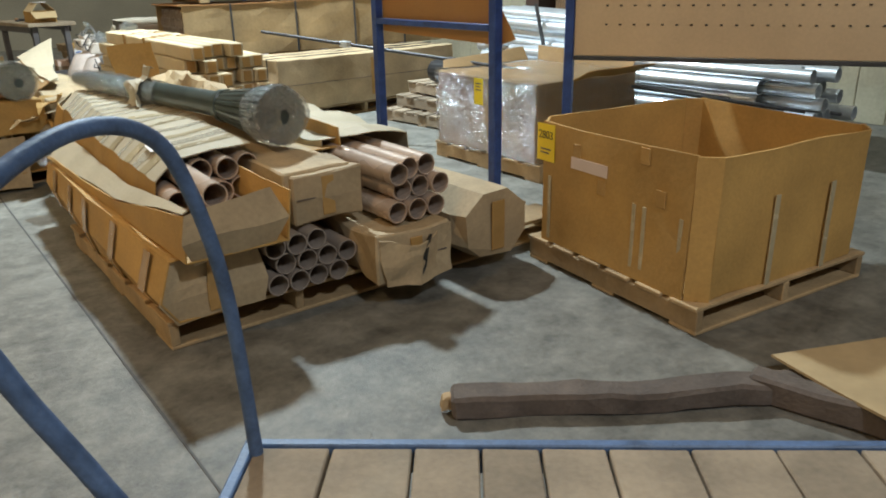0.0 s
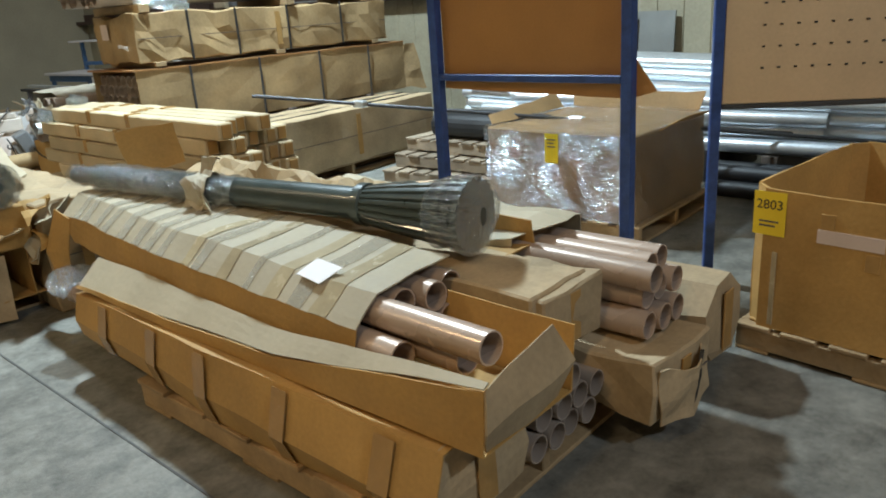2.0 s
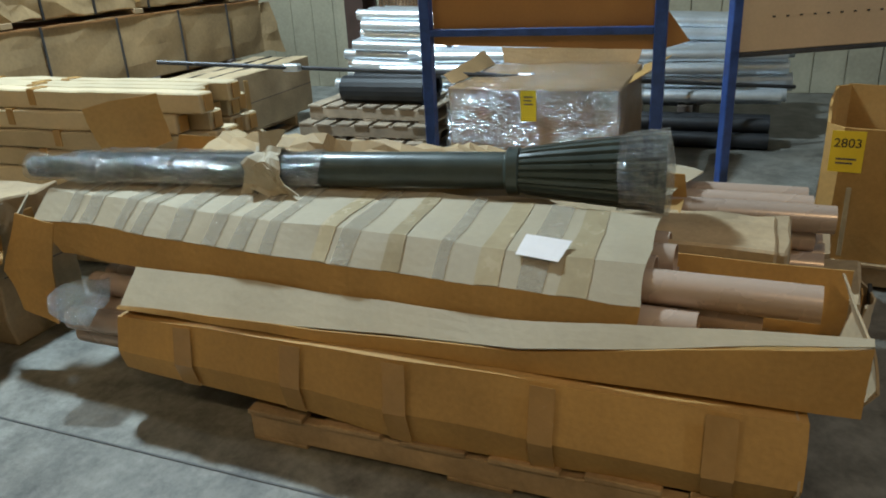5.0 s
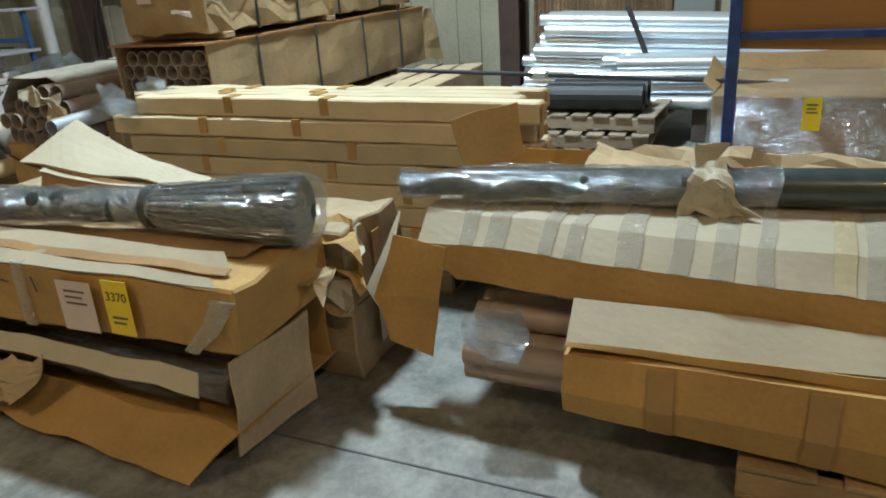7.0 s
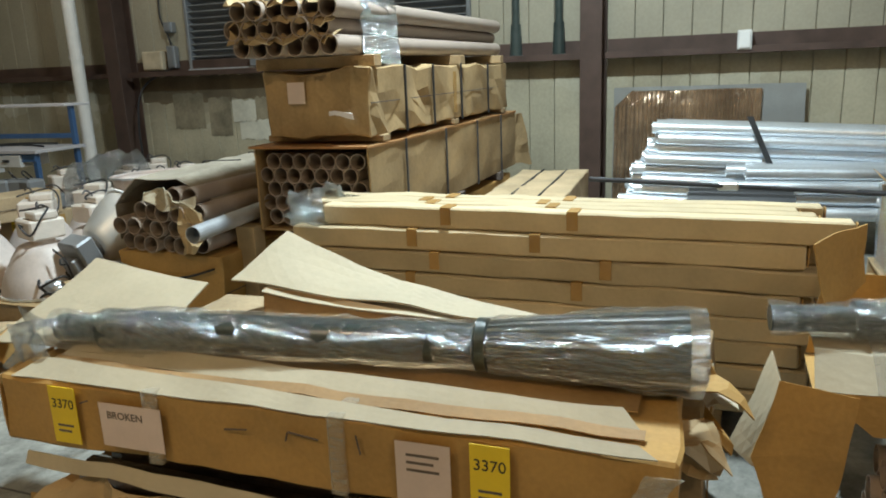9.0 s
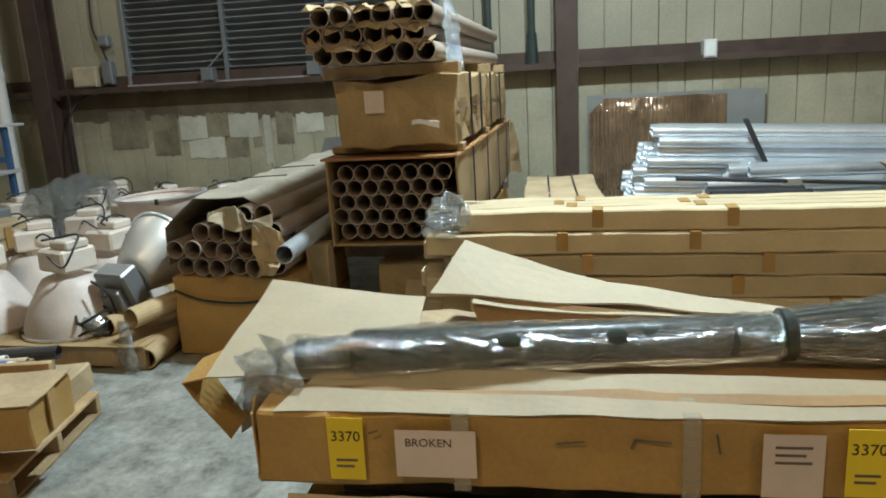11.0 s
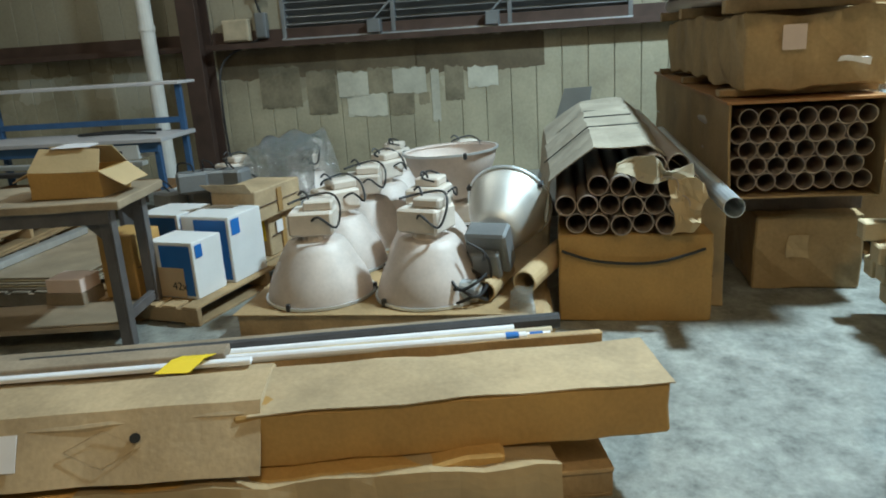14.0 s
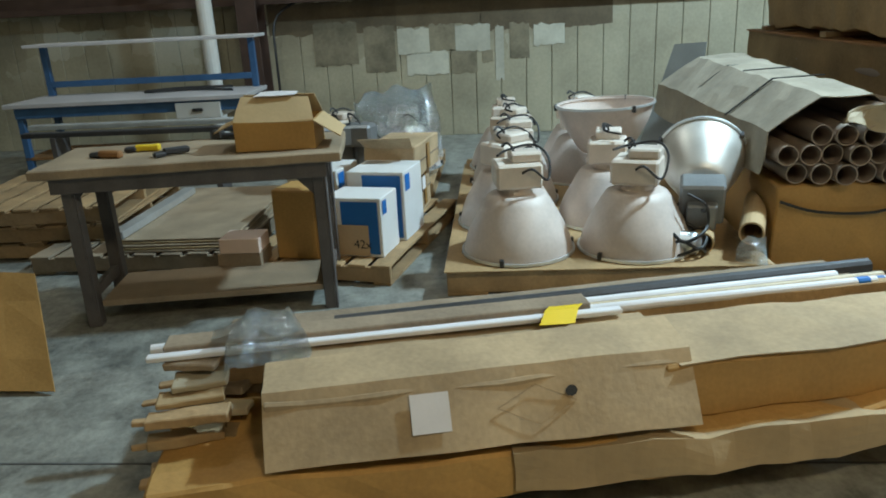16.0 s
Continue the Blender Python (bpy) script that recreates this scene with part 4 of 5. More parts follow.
# ---- second pile: long cartons with lot tags and a wrapped pole ----
pallet((0.52, 6.05, 0), 0, 0.9, 1.9, "wooden pallet under tagged cartons", slats=7)
pile = thing("long_carton", (0.395, 5.86, 0.40), 1.8, "long brown carton with yellow lot tags and pale labels", "box", "cartons of the second pile")
part("body", dented(0, 0, 0, 0.55, 2.22, 0.235, 0.016, 0.12, 0.01, 5), CARD, pile)
for y in (0.9, 1.55):
    part("tape", box(-0.018, y, 0.0, 0.2, y + 0.05, 0.25, bevel=0.003), CLEARTAPE, pile, "clear tape")
sticker(pile, -0.018, 0.47, 0.125, 0.11, 0.20, YELLOW, "lot_tag", "3370", bars=2)
sticker(pile, -0.018, 0.66, 0.11, 0.16, 0.19, PINK_PAPER, "label", bars=3)
sticker(pile, -0.018, 1.92, 0.13, 0.11, 0.20, YELLOW, "lot_tag", "3370", bars=2)
note = sticker(pile, -0.018, 1.65, 0.12, 0.24, 0.15, PINK_PAPER, "label")
words("BROKEN", 0.036, facing(-0.0215, 1.67, 0.155), TUBE_DARK, note)
for y0, z0, y1, z1 in ((0.98, 0.17, 1.08, 0.18), (1.08, 0.18, 1.09, 0.15), (1.22, 0.17, 1.30, 0.16), (0.86, 0.2, 0.85, 0.14), (1.85, 0.18, 1.82, 0.19)):
    part("crayon_mark", rod((-0.017, y0, z0), (-0.014, y1, z1), 0.003, 5), TUBE_DARK, pile)
part("tape_patch", loft([[(-0.018, 0.16, 0.0), (-0.018, 0.22, 0.0)], [(-0.022, 0.02, 0.14), (-0.022, 0.08, 0.16)], [(-0.02, -0.02, 0.2), (-0.02, 0.06, 0.2)]], 3, 5, 0.003, 0.02, 9, 2), CLEARTAPE, pile, "loose clear tape")
part("top_flap", loft([[(-0.01, 0.05, 0.245), (0.0, 2.15, 0.245)], [(0.02, 0.1, 0.262), (0.09, 2.1, 0.28)]], 24, 3, 0.005, 0.014, 4, 2), PALE, pile)
part("inner_board", loft([[(0.11, 0.10, 0.245), (0.13, 1.1, 0.25), (0.16, 2.1, 0.25)], [(0.16, 0.15, 0.285), (0.20, 1.1, 0.29), (0.22, 2.05, 0.285)]], 24, 3, 0.005, 0.014, 4, 6), PALE, pile, "pale inner board")
# brown sheets put the shade of the carton's dark gaps into colour
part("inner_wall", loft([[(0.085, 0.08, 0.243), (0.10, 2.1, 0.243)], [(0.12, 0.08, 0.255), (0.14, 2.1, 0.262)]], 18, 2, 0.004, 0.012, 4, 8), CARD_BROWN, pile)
part("inner_wall", loft([[(0.22, 0.12, 0.245), (0.24, 2.0, 0.248)], [(0.52, 0.1, 0.26), (0.52, 2.0, 0.262)]], 18, 3, 0.004, 0.014, 4, 9), CARD_BROWN, pile, "dark brown sheet for the shade inside the opened carton")
part("end_flap", loft([[(0.0, 2.22, 0.0), (0.0, 2.22, 0.23)], [(0.14, 2.26, -0.02), (0.12, 2.27, 0.22)], [(0.3, 2.28, 0.0), (0.3, 2.28, 0.22)]], 5, 4, 0.006, 0.02, 5, 3), CARD, pile)

lower = thing("long_carton", (0.36, 5.88, 0.127), 0, "burst brown carton with wrapped poles inside", "box", "cartons of the second pile")
part("bottom", loft([[(0.0, 0.0, 0.0), (0.0, 2.2, 0.0)], [(0.6, 0.0, 0.0), (0.6, 2.2, 0.0)]], 14, 3, 0.006, 0.01, 4, 3), CARD, lower)
part("front_wall", loft([[(-0.18, 0.1, -0.10), (-0.10, 1.2, -0.08), (-0.02, 2.2, -0.02)], [(0.0, 0.0, 0.02), (0.0, 2.2, 0.05)]], 18, 3, 0.006, 0.03, 5, 5), CARD, lower)
# khaki end: the light on the south face is set by colour
part("end_panel", loft([[(-0.02, 0.02, -0.10), (0.40, 0.0, -0.10)], [(0.0, 0.0, 0.26), (0.42, 0.0, 0.26)]], 6, 5, 0.008, 0.02, 5, 4), CARD_OLD, lower, "torn carton end, khaki for the light on its side")
part("back_wall", loft([[(0.54, 0.0, 0.0), (0.54, 2.2, 0.0)], [(0.54, 0.0, 0.26), (0.54, 2.2, 0.26)]], 12, 3, 0.006, 0.02, 5, 4), CARD, lower)
part("pale_flap", loft([[(-0.03, 0.12, 0.235), (-0.04, 2.1, 0.25)], [(-0.07, 0.10, 0.17), (-0.06, 2.1, 0.21)]], 22, 3, 0.006, 0.014, 5, 8), PALE, lower, "pale folded flap")
part("torn_paper", loft([[(-0.06, 0.8, 0.17), (-0.06, 2.0, 0.18)], [(-0.12, 0.85, 0.08), (-0.10, 2.0, 0.1)], [(-0.14, 1.0, -0.03), (-0.08, 2.0, 0.0)]], 22, 4, 0.003, 0.07, 7, 5), KRAFT, lower, "crumpled kraft paper")
rolls = thing("wrapped_poles", (0.42, 6.0, 0.135), 0, "dark poles in clear film inside the burst carton", "poles")
for i in range(3):
    part("pole", put_rings(bmesh.new(), (0.07 + 0.15 * i, 0.1 * i, 0.07), (0.07 + 0.15 * i, 1.9, 0.07), [(0, 0.03), (0, 0.062), (1, 0.062), (1, 0.03)], 14, True), POLE_WRAP, rolls)
part("plastic_wrap", put_rings(bmesh.new(), (0.07, -0.02, 0.075), (0.07, 0.9, 0.075), [(k / 10, 0.075) for k in range(11)], 14, dent=0.03), FILM, rolls, smooth=True)

pole_lamp("lamp_pole", (0.55, 8.0, 0.735), (0.80, 5.86, 0.765), 0.070, 0.066, 0.72, 0.125, "dark lamp pole wrapped in clear film on cartons", ((-0.01, 1.02),))
puff = thing("film_scrap", (0.52, 8.02, 0.66), 0, "crumpled clear plastic film at the pole end", "film")
part("sheet", loft([[(-0.10, -0.05, -0.04), (-0.06, 0.14, -0.08)], [(-0.08, -0.05, 0.10), (-0.04, 0.16, 0.06)], [(0.08, -0.05, 0.10), (0.08, 0.12, 0.08)]], 8, 6, 0.003, 0.08, 14, 5), FILM, puff)
pale = thing("cardboard_sheet", (0.62, 7.2, 0.66), 0, "broad pale cardboard flap opened over the pile", "cardboard")
part("sheet", loft([[(-0.10, 1.12, 0.0), (-0.10, 0.42, 0.01)], [(0.12, 1.10, 0.09), (0.10, 0.44, 0.07)], [(0.37, 1.06, 0.20), (0.31, 0.44, 0.15)]], 14, 4, 0.006, 0.010, 4, 4), PALE, pale)
part("hanging_flap", loft([[(-0.10, 1.11, 0.0), (0.02, 1.10, 0.05)], [(-0.06, 1.24, -0.04), (0.06, 1.22, 0.0)], [(0.06, 1.15, -0.31), (0.10, 1.10, -0.24)]], 5, 4, 0.006, 0.010, 4, 6), CARD, pale, "brown flap hanging at the end")
part("side_flap", loft([[(0.16, 1.10, -0.02), (0.44, 1.02, 0.10)], [(0.16, 1.16, -0.34), (0.44, 1.10, -0.34)]], 5, 4, 0.006, 0.010, 4, 8), CARD_IN, pale)
big = thing("cardboard_sheet", (1.05, 6.0, 0.66), 0, "long pale cardboard lid sloping over the pile", "cardboard")
part("sheet", loft([[(0.03, 0.30, 0.04), (0.03, 0.92, 0.075), (0.04, 1.66, 0.125)], [(0.10, 0.36, 0.05), (0.20, 0.98, 0.12), (0.33, 1.56, 0.265)]], 18, 5, 0.008, 0.016, 4, 4), PALE, big)
part("under_sheet", loft([[(0.0, 0.42, 0.015), (0.0, 0.92, 0.045), (0.0, 1.50, 0.085)], [(0.12, 0.44, 0.02), (0.2, 0.96, 0.06), (0.28, 1.48, 0.16)]], 18, 4, 0.006, 0.014, 4, 9), PALE, big, "second pale board under the lid")
# wall in a darker brown, for the shade beneath the lid
part("edge", loft([[(-0.06, 0.30, -0.03), (-0.05, 0.92, -0.03), (-0.06, 1.45, -0.04)], [(0.04, 0.32, 0.025), (0.03, 0.92, 0.055), (0.04, 1.50, 0.10)]], 16, 3, 0.006, 0.012, 4, 7), CARD_BROWN, big, "brown inner wall, its shade under the lid put into the colour")
carton("long_carton", (0.98, 5.80, 0.0), 0, (0.40, 2.1, 0.63), "tall khaki crushed carton at the back of the pile", "cartons of the second pile", 0.035, mat=CARD_OLD)
rag = thing("torn_cardboard", (0.82, 5.84, 0.46), 0, "torn shredded cardboard and plastic at the carton end", "cardboard")
for k in range(6):
    a = random.uniform(-0.1, 0.2)
    part("scrap", loft([[(a, 0.1, 0.05 * k - 0.1), (a + 0.12, 0.12, 0.05 * k - 0.1)], [(a - 0.06, -0.06 - 0.02 * k, 0.05 * k - 0.14), (a + 0.1, -0.04, 0.05 * k - 0.05)]], 5, 5, 0.005, 0.06, 10, k), (KRAFT, PALE, CARD)[k % 3], rag)

# ---- stack of slim long cartons ----
pallet((1.80, 5.75, 0), 0, 0.75, 1.6, "wooden pallet under slim long cartons", slats=6)
slim = None
for j in range(8):
    for i in range(6 if j < 7 else 4):
        at = (1.80 + 0.108 * i + (0.0 if j == 7 else 0) + random.uniform(-0.006, 0.006) + 0.005 * j, 5.36 + random.uniform(-0.10, 0.12) + 0.03 * i, 0.127 + 0.104 * j)
        if slim is None or (i == 0 and j in (2, 4, 6)):
            slim = carton("slim_carton", at, 0, (0.102, 2.36, 0.100), "slim long tan carton in a stack", "slim long cartons", 0.007, (0.5 + 0.1 * j, 1.7), mat=TAN, seed=j)
        else:
            copy_thing(slim, pose(*at, 0, 0, random.uniform(-0.8, 0.8)))
for y in (6.35, 6.5, 7.2):
    s = thing("clear_band", (1.80, y, 0.2), 0, "clear tape band over the slim cartons", "tape", "clear bands")
    part("band", loft([[(-0.012, 0, 0.0), (-0.012, 0.06, 0.0)], [(0.07, 0, 0.66), (0.07, 0.06, 0.66)]], 2, 12, 0.002, 0.008, 9, 3), CLEARTAPE, s)
carton("long_carton", (3.2, 6.85, 0.13), 3, (2.3, 0.62, 0.50), "long grey-brown carton with dark straps", "", 0.012, mat=CARD_OLD, bands=(0.2, 0.42))
pallet((3.3, 6.88, 0), 3, 1.9, 0.6, "pallet under the long strapped carton", slats=4)

for k in range(4):
    s = thing("film_scrap", (1.74 + 0.12 * k, 7.70 + 0.05 * (k % 2), 0.93 - 0.09 * (k % 3)), 40 * k, "shiny crumpled film bunched on carton ends", "film", "film bunches")
    part("sheet", loft([[(-0.08, -0.06, 0), (-0.08, 0.07, 0)], [(0.0, -0.08, 0.09), (0.0, 0.08, 0.10)], [(0.09, -0.05, 0), (0.09, 0.06, 0.02)]], 7, 5, 0.003, 0.07, 13, k), FILM, s)

# ---- tall stack of pipe cartons ----
support = thing("small_carton", (2.88, 7.78, 0), 0, "dented brown carton on the floor under the pipe stack", "box", "lower cartons")
part("body", dented(0, 0, 0, 1.0, 0.60, 0.46, 0.016, 0.1, 0.01, 5), CARD_DUSTY, support)
part("tape_patch", loft([[(-0.02, 0.3, 0.20), (-0.02, 0.42, 0.20)], [(-0.02, 0.3, 0.34), (-0.02, 0.42, 0.34)]], 3, 3, 0.004, 0.02, 9, 1), KRAFT, support)
carton("long_carton", (3.9, 7.80, 0), 0, (1.9, 0.75, 0.55), "large brown carton under the pipe stack", "lower cartons", 0.012)
for x in (3.0, 4.2, 5.3):
    d = thing("timber_bearer", (x, 7.76, 0.46 if x < 3.5 else 0.55), 0, "rough wooden bearer under pipe cartons", "timber", "bearers")
    part("timber", dented(0, 0, 0, 0.10, 0.88, 0.16 if x < 3.5 else 0.07, 0.004, 0.2, 0.005, x), WOOD_DARK, d)
pc = thing("pipe_carton", (2.66, 7.80, 0.625), 0, "long open-ended carton packed with grey pipes", "box", "pipe cartons")
part("bottom", loft([[(0, 0, 0), (3.3, 0, 0)], [(0, 0.80, 0), (3.3, 0.80, 0)]], 10, 4, 0.01, 0.006, 3, 2), CARD_DUSTY, pc)
part("side", loft([[(0, -0.01, 0), (3.3, -0.01, 0)], [(0, -0.01, 0.53), (3.3, -0.01, 0.53)]], 16, 4, 0.012, 0.02, 3, 3), CARD_DUSTY, pc)
part("side", loft([[(0, 0.8, 0), (3.3, 0.8, 0)], [(0, 0.8, 0.52), (3.3, 0.8, 0.52)]], 16, 4, 0.012, 0.02, 3, 4), CARD_DUSTY, pc)
part("top", loft([[(-0.03, -0.02, 0.53), (3.3, -0.02, 0.53)], [(-0.03, 0.82, 0.53), (3.3, 0.82, 0.53)]], 12, 4, 0.014, 0.008, 3, 5), ORANGE, pc)
part("torn_flap", loft([[(3.3, 0, 0.0), (3.3, 0, 0.5)], [(3.55, -0.1, -0.02), (3.45, -0.05, 0.5)]], 5, 5, 0.01, 0.04, 5, 5), CARD_DUSTY, pc)
tube_stack(pc, honey([7, 7, 7, 7, 7], 0.0495, (0.03, 0.085, 0.03), (0, 1, 0)), 3.2, 0.052, (1, 0, 0), TUBE, 0.015, "pipe")
for x in (0.5, 1.25, 2.0, 2.7):
    part("strap", box(x, -0.040, -0.01, x + 0.02, -0.030, 0.53, bevel=0.002), STEEL_DARK, pc, "dark strap")
for k, x in enumerate((0.2, 1.5, 2.8)):
    d = thing("timber_bearer", (2.66 + x, 7.78, 1.165), 0, "wooden bearer between pipe cartons", "timber", "bearers")
    part("timber", dented(0, 0, 0, 0.10, 0.84, 0.04, 0.003, 0.2, 0.004, k), WOOD, d)
up = carton("long_carton", (2.72, 7.80, 1.207), 0, (3.0, 0.72, 0.40), "long battered brown carton with dented ends", "pipe cartons", 0.034, mat=CARD_DUSTY)
sticker(up, -0.022, 0.48, 0.27, 0.12, 0.13, PINK_PAPER, "label")
part("tear", loft([[(-0.02, 0.10, 0.12), (-0.02, 0.26, 0.14)], [(-0.03, 0.10, 0.15), (-0.03, 0.26, 0.16)]], 4, 2, 0.004, 0.02, 12, 3), PAPER, up)
for x in (0.5, 1.0, 1.6, 2.3):
    part("strap", box(x, -0.030, -0.01, x + 0.02, -0.018, 0.42, bevel=0.002), BLACK, up, "dark strap")
for k, x in enumerate((0.05, 1.6, 2.7)):
    d = thing("timber_bearer", (2.74 + x, 7.78, 1.62), 0, "wooden bearer under loose pipes", "timber", "bearers")
    part("timber", dented(0, 0, 0, 0.10, 0.84, 0.07, 0.003, 0.2, 0.004, k + 9), WOOD, d)
top = thing("pipe_bundle", (2.50, 7.86, 1.692), 0, "bundle of grey pipes with torn kraft packing at the ends", "pipes")
tube_stack(top, honey([6, 6, 6], 0.058, (0, 0.05, 0), (0, 1, 0)), 3.2, 0.058, (1, 0, 0), TUBE, 0.03, "pipe")
for j in range(3):
    part("kraft_packing", loft([[(0.0, 0.02, 0.105 * j + 0.085), (0.0, 0.72, 0.105 * j + 0.085)], [(0.04, 0.02, 0.105 * j + 0.125), (0.04, 0.72, 0.105 * j + 0.125)]], 18, 2, 0.006, 0.05, 16, j), KRAFT, top, "torn kraft packing")
part("plastic_wrap", loft([[(0.3, 0.0, 0.35), (0.3, -0.02, 0.0)], [(0.8, 0.0, 0.36), (0.8, -0.04, -0.1)]], 8, 6, 0.003, 0.04, 9, 3), FILM, top)

# ---- tube bundle on a brown carton ----
base = carton("carton", (2.36, 8.72, 0), 0, (0.95, 0.82, 0.50), "large plain brown carton under a tube bundle", "", 0.014)
part("cord", hose([(-0.02, 0.80, 0.42), (-0.03, 0.6, 0.36), (-0.03, 0.3, 0.35), (-0.02, 0.04, 0.42)], 0.008), BLACK, base, "dark hanging strap")
bd = thing("tube_bundle", (2.34, 8.76, 0.51), 0, "bundle of tubes under a grey-brown paper cover", "tubes")
tube_stack(bd, honey([6, 6, 5, 2], 0.0575, (0, 0.09, 0), (0, 1, 0)), 2.4, 0.0565, (1, 0, 0), TUBE, 0.04)
part("paper_cover", loft([[(0.12, 0.86, 0.03), (2.55, 0.94, 0.05)], [(0.10, 0.82, 0.27), (2.55, 0.90, 0.30)], [(0.04, 0.58, 0.47), (2.5, 0.60, 0.50)], [(0.10, 0.30, 0.47), (2.5, 0.26, 0.52)], [(0.18, 0.08, 0.32), (2.4, 0.02, 0.30)], [(0.25, 0.02, 0.16), (2.4, -0.03, 0.12)]], 20, 3, 0.005, 0.024, 4, 3), GREY_PAPER, bd, "weathered grey-brown paper cover")
for x in (0.75, 1.3, 1.7):
    part("strap", loft([[(x, 0.865, 0.28), (x + 0.02, 0.865, 0.28)], [(x, 0.59, 0.495), (x + 0.02, 0.59, 0.495)], [(x, 0.28, 0.505), (x + 0.02, 0.28, 0.505)]], 1, 4, 0.006, 0, 4, 3), BLACK, bd)
part("kraft_packing", loft([[(-0.02, 0.50, 0.33), (-0.04, 0.10, 0.28)], [(0.0, 0.46, 0.40), (-0.02, 0.08, 0.37)]], 18, 3, 0.006, 0.06, 12, 3), PALE, bd, "torn paper packing")
part("kraft_packing", loft([[(-0.04, 0.20, 0.32), (-0.04, 0.02, 0.28)], [(-0.06, 0.18, 0.02), (-0.06, 0.06, 0.0)]], 6, 6, 0.006, 0.05, 12, 5), KRAFT, bd)
gp = thing("galvanised_pipe", (2.09, 8.68, 0.70), 0, "single bright galvanised pipe beside the bundle", "pipe")
part("pipe", hollow((0, 0, 0), (2.4, 0.06, 0.06), 0.052, 0.004, 18), GALV, gp)
part("prop", dented(0.5, -0.07, -0.70, 0.62, 0.07, -0.055, 0.006, 0.1, 0.005, 3), KRAFT, gp, "upright carton scrap under the pipe")

# ---- lamp pallet ----
pallet((2.10, 9.62, 0), 0, 3.0, 1.73, "wide wooden platform under high-bay lamps", slats=6, h=0.15)
cb = thing("cardboard_sheet", (2.06, 9.66, 0.152), 0, "flat brown cardboard under the lamps", "cardboard")
part("sheet", loft([[(0, 0, 0), (0, 1.7, 0)], [(2.8, 0, 0), (2.8, 1.7, 0)]], 6, 4, 0.006, 0.004, 3, 2), CARD_DUSTY, cb)


def high_bay(at, m_turn, label, shell=None, r=0.312, gear=None):
    ob = thing("high_bay_lamp", at, 0, label, "lamp", "high-bay lamps")
    ob.matrix_basis = Matrix.Translation(at) @ m_turn
    sh = part("shade", put_rings(bmesh.new(), (0, 0, 0), (0, 0, 0.34), [(0.04, r - 0.01), (0.03, r + 0.012), (0.0, r + 0.012), (0.0, r), (0.06, r), (0.25, r * 0.955), (0.45, r * 0.87), (0.65, r * 0.75), (0.85, r * 0.63), (0.97, r * 0.54), (1.0, r * 0.47), (1.0, 0.02)], 32), shell or SHELL, ob, smooth=True)
    part("rim_band", put_rings(bmesh.new(), (0, 0, 0.0), (0, 0, 0.016), [(0, r + 0.004), (0, r + 0.016), (1, r + 0.016), (1, r + 0.004)], 32), GALV, sh)
    for a in (0.6, 2.7, 4.8):
        part("clip", box(math.cos(a) * (r + 0.012) - 0.012, math.sin(a) * (r + 0.012) - 0.012, -0.004, math.cos(a) * (r + 0.012) + 0.012, math.sin(a) * (r + 0.012) + 0.012, 0.04), STEEL_DARK, sh)
    part("neck", put_rings(bmesh.new(), (0, 0, 0.33), (0, 0, 0.39), [(0, 0.09), (0.4, 0.08), (1, 0.07)], 16, True), gear or BALLAST, ob)
    bal = part("ballast", box(-0.12, -0.13, 0.38, 0.12, 0.13, 0.52, bevel=0.014), gear or BALLAST, ob)
    part("capacitor_cover", box(-0.08, -0.13, 0.52, 0.08, 0.04, 0.575, bevel=0.01), gear or BALLAST, bal)
    part("hook", hose([(0.0, 0.02, 0.55), (0.0, 0.02, 0.59), (0.02, 0.05, 0.62), (0.02, 0.08, 0.60)], 0.007), STEEL_DARK, ob)
    part("cord", hose([(-0.1, 0.0, 0.46), (-0.16, -0.06, 0.50), (-0.13, -0.15, 0.43), (-0.05, -0.17, 0.54), (0.03, -0.10, 0.60), (0.02, 0.05, 0.58), (-0.08, 0.12, 0.57)], 0.007), BLACK, ob)
    return ob


first = high_bay((2.42, 10.95, 0.162), pose(0, 0, 0, 0, 0, 8), "white dome high-bay lamp standing on cardboard")
for k, (x, y, a) in enumerate([(2.42, 10.28, -20), (3.02, 11.0, 40), (3.00, 10.36, 80), (3.56, 10.95, 10), (4.15, 10.95, 60), (4.20, 10.40, 20), (4.75, 10.98, 90), (4.75, 10.38, 30)]):
    copy_thing(first, pose(x, y, 0.162, 0, 0, a))
high_bay((3.60, 10.30, 0.83), pose(0, 0, 0, 178, 0, 0), "upturned white dome lamp resting among others", r=0.33)
tilt = Vector((-0.72, 0.16, -0.30)).to_track_quat("Z", "Y").to_matrix().to_4x4()
alu = high_bay((2.82, 9.83, 0.60), tilt, "tilted spun aluminium lamp with its ballast on the floor", ALU, 0.25, SHUTTER)
for x, y, a in ((5.0, 11.9, 0), (5.55, 12.05, 40), (4.55, 12.4, 60)):
    copy_thing(first, pose(x, y, 0.127, 0, 0, a))
pallet((4.3, 11.6, 0), 0, 1.5, 1.1, "pallet under spare lamps", slats=6)
bag = thing("plastic_bag", (4.75, 11.95, 0.50), 0, "clear plastic bag over lamp parts", "bag")
part("sheet", loft([[(-0.4, -0.4, -0.35), (-0.4, 0.5, -0.35)], [(-0.25, -0.3, 0.2), (-0.25, 0.3, 0.25)], [(0.1, -0.3, 0.38), (0.1, 0.3, 0.36)], [(0.4, -0.4, -0.3), (0.4, 0.4, -0.3)]], 12, 4, 0.003, 0.10, 5, 3), FILM, bag)
carton("carton", (3.92, 11.98, 0), 0, (0.34, 0.72, 0.36), "plain low carton under the ballast heap", "", 0.008, mat=CARD_OLD)
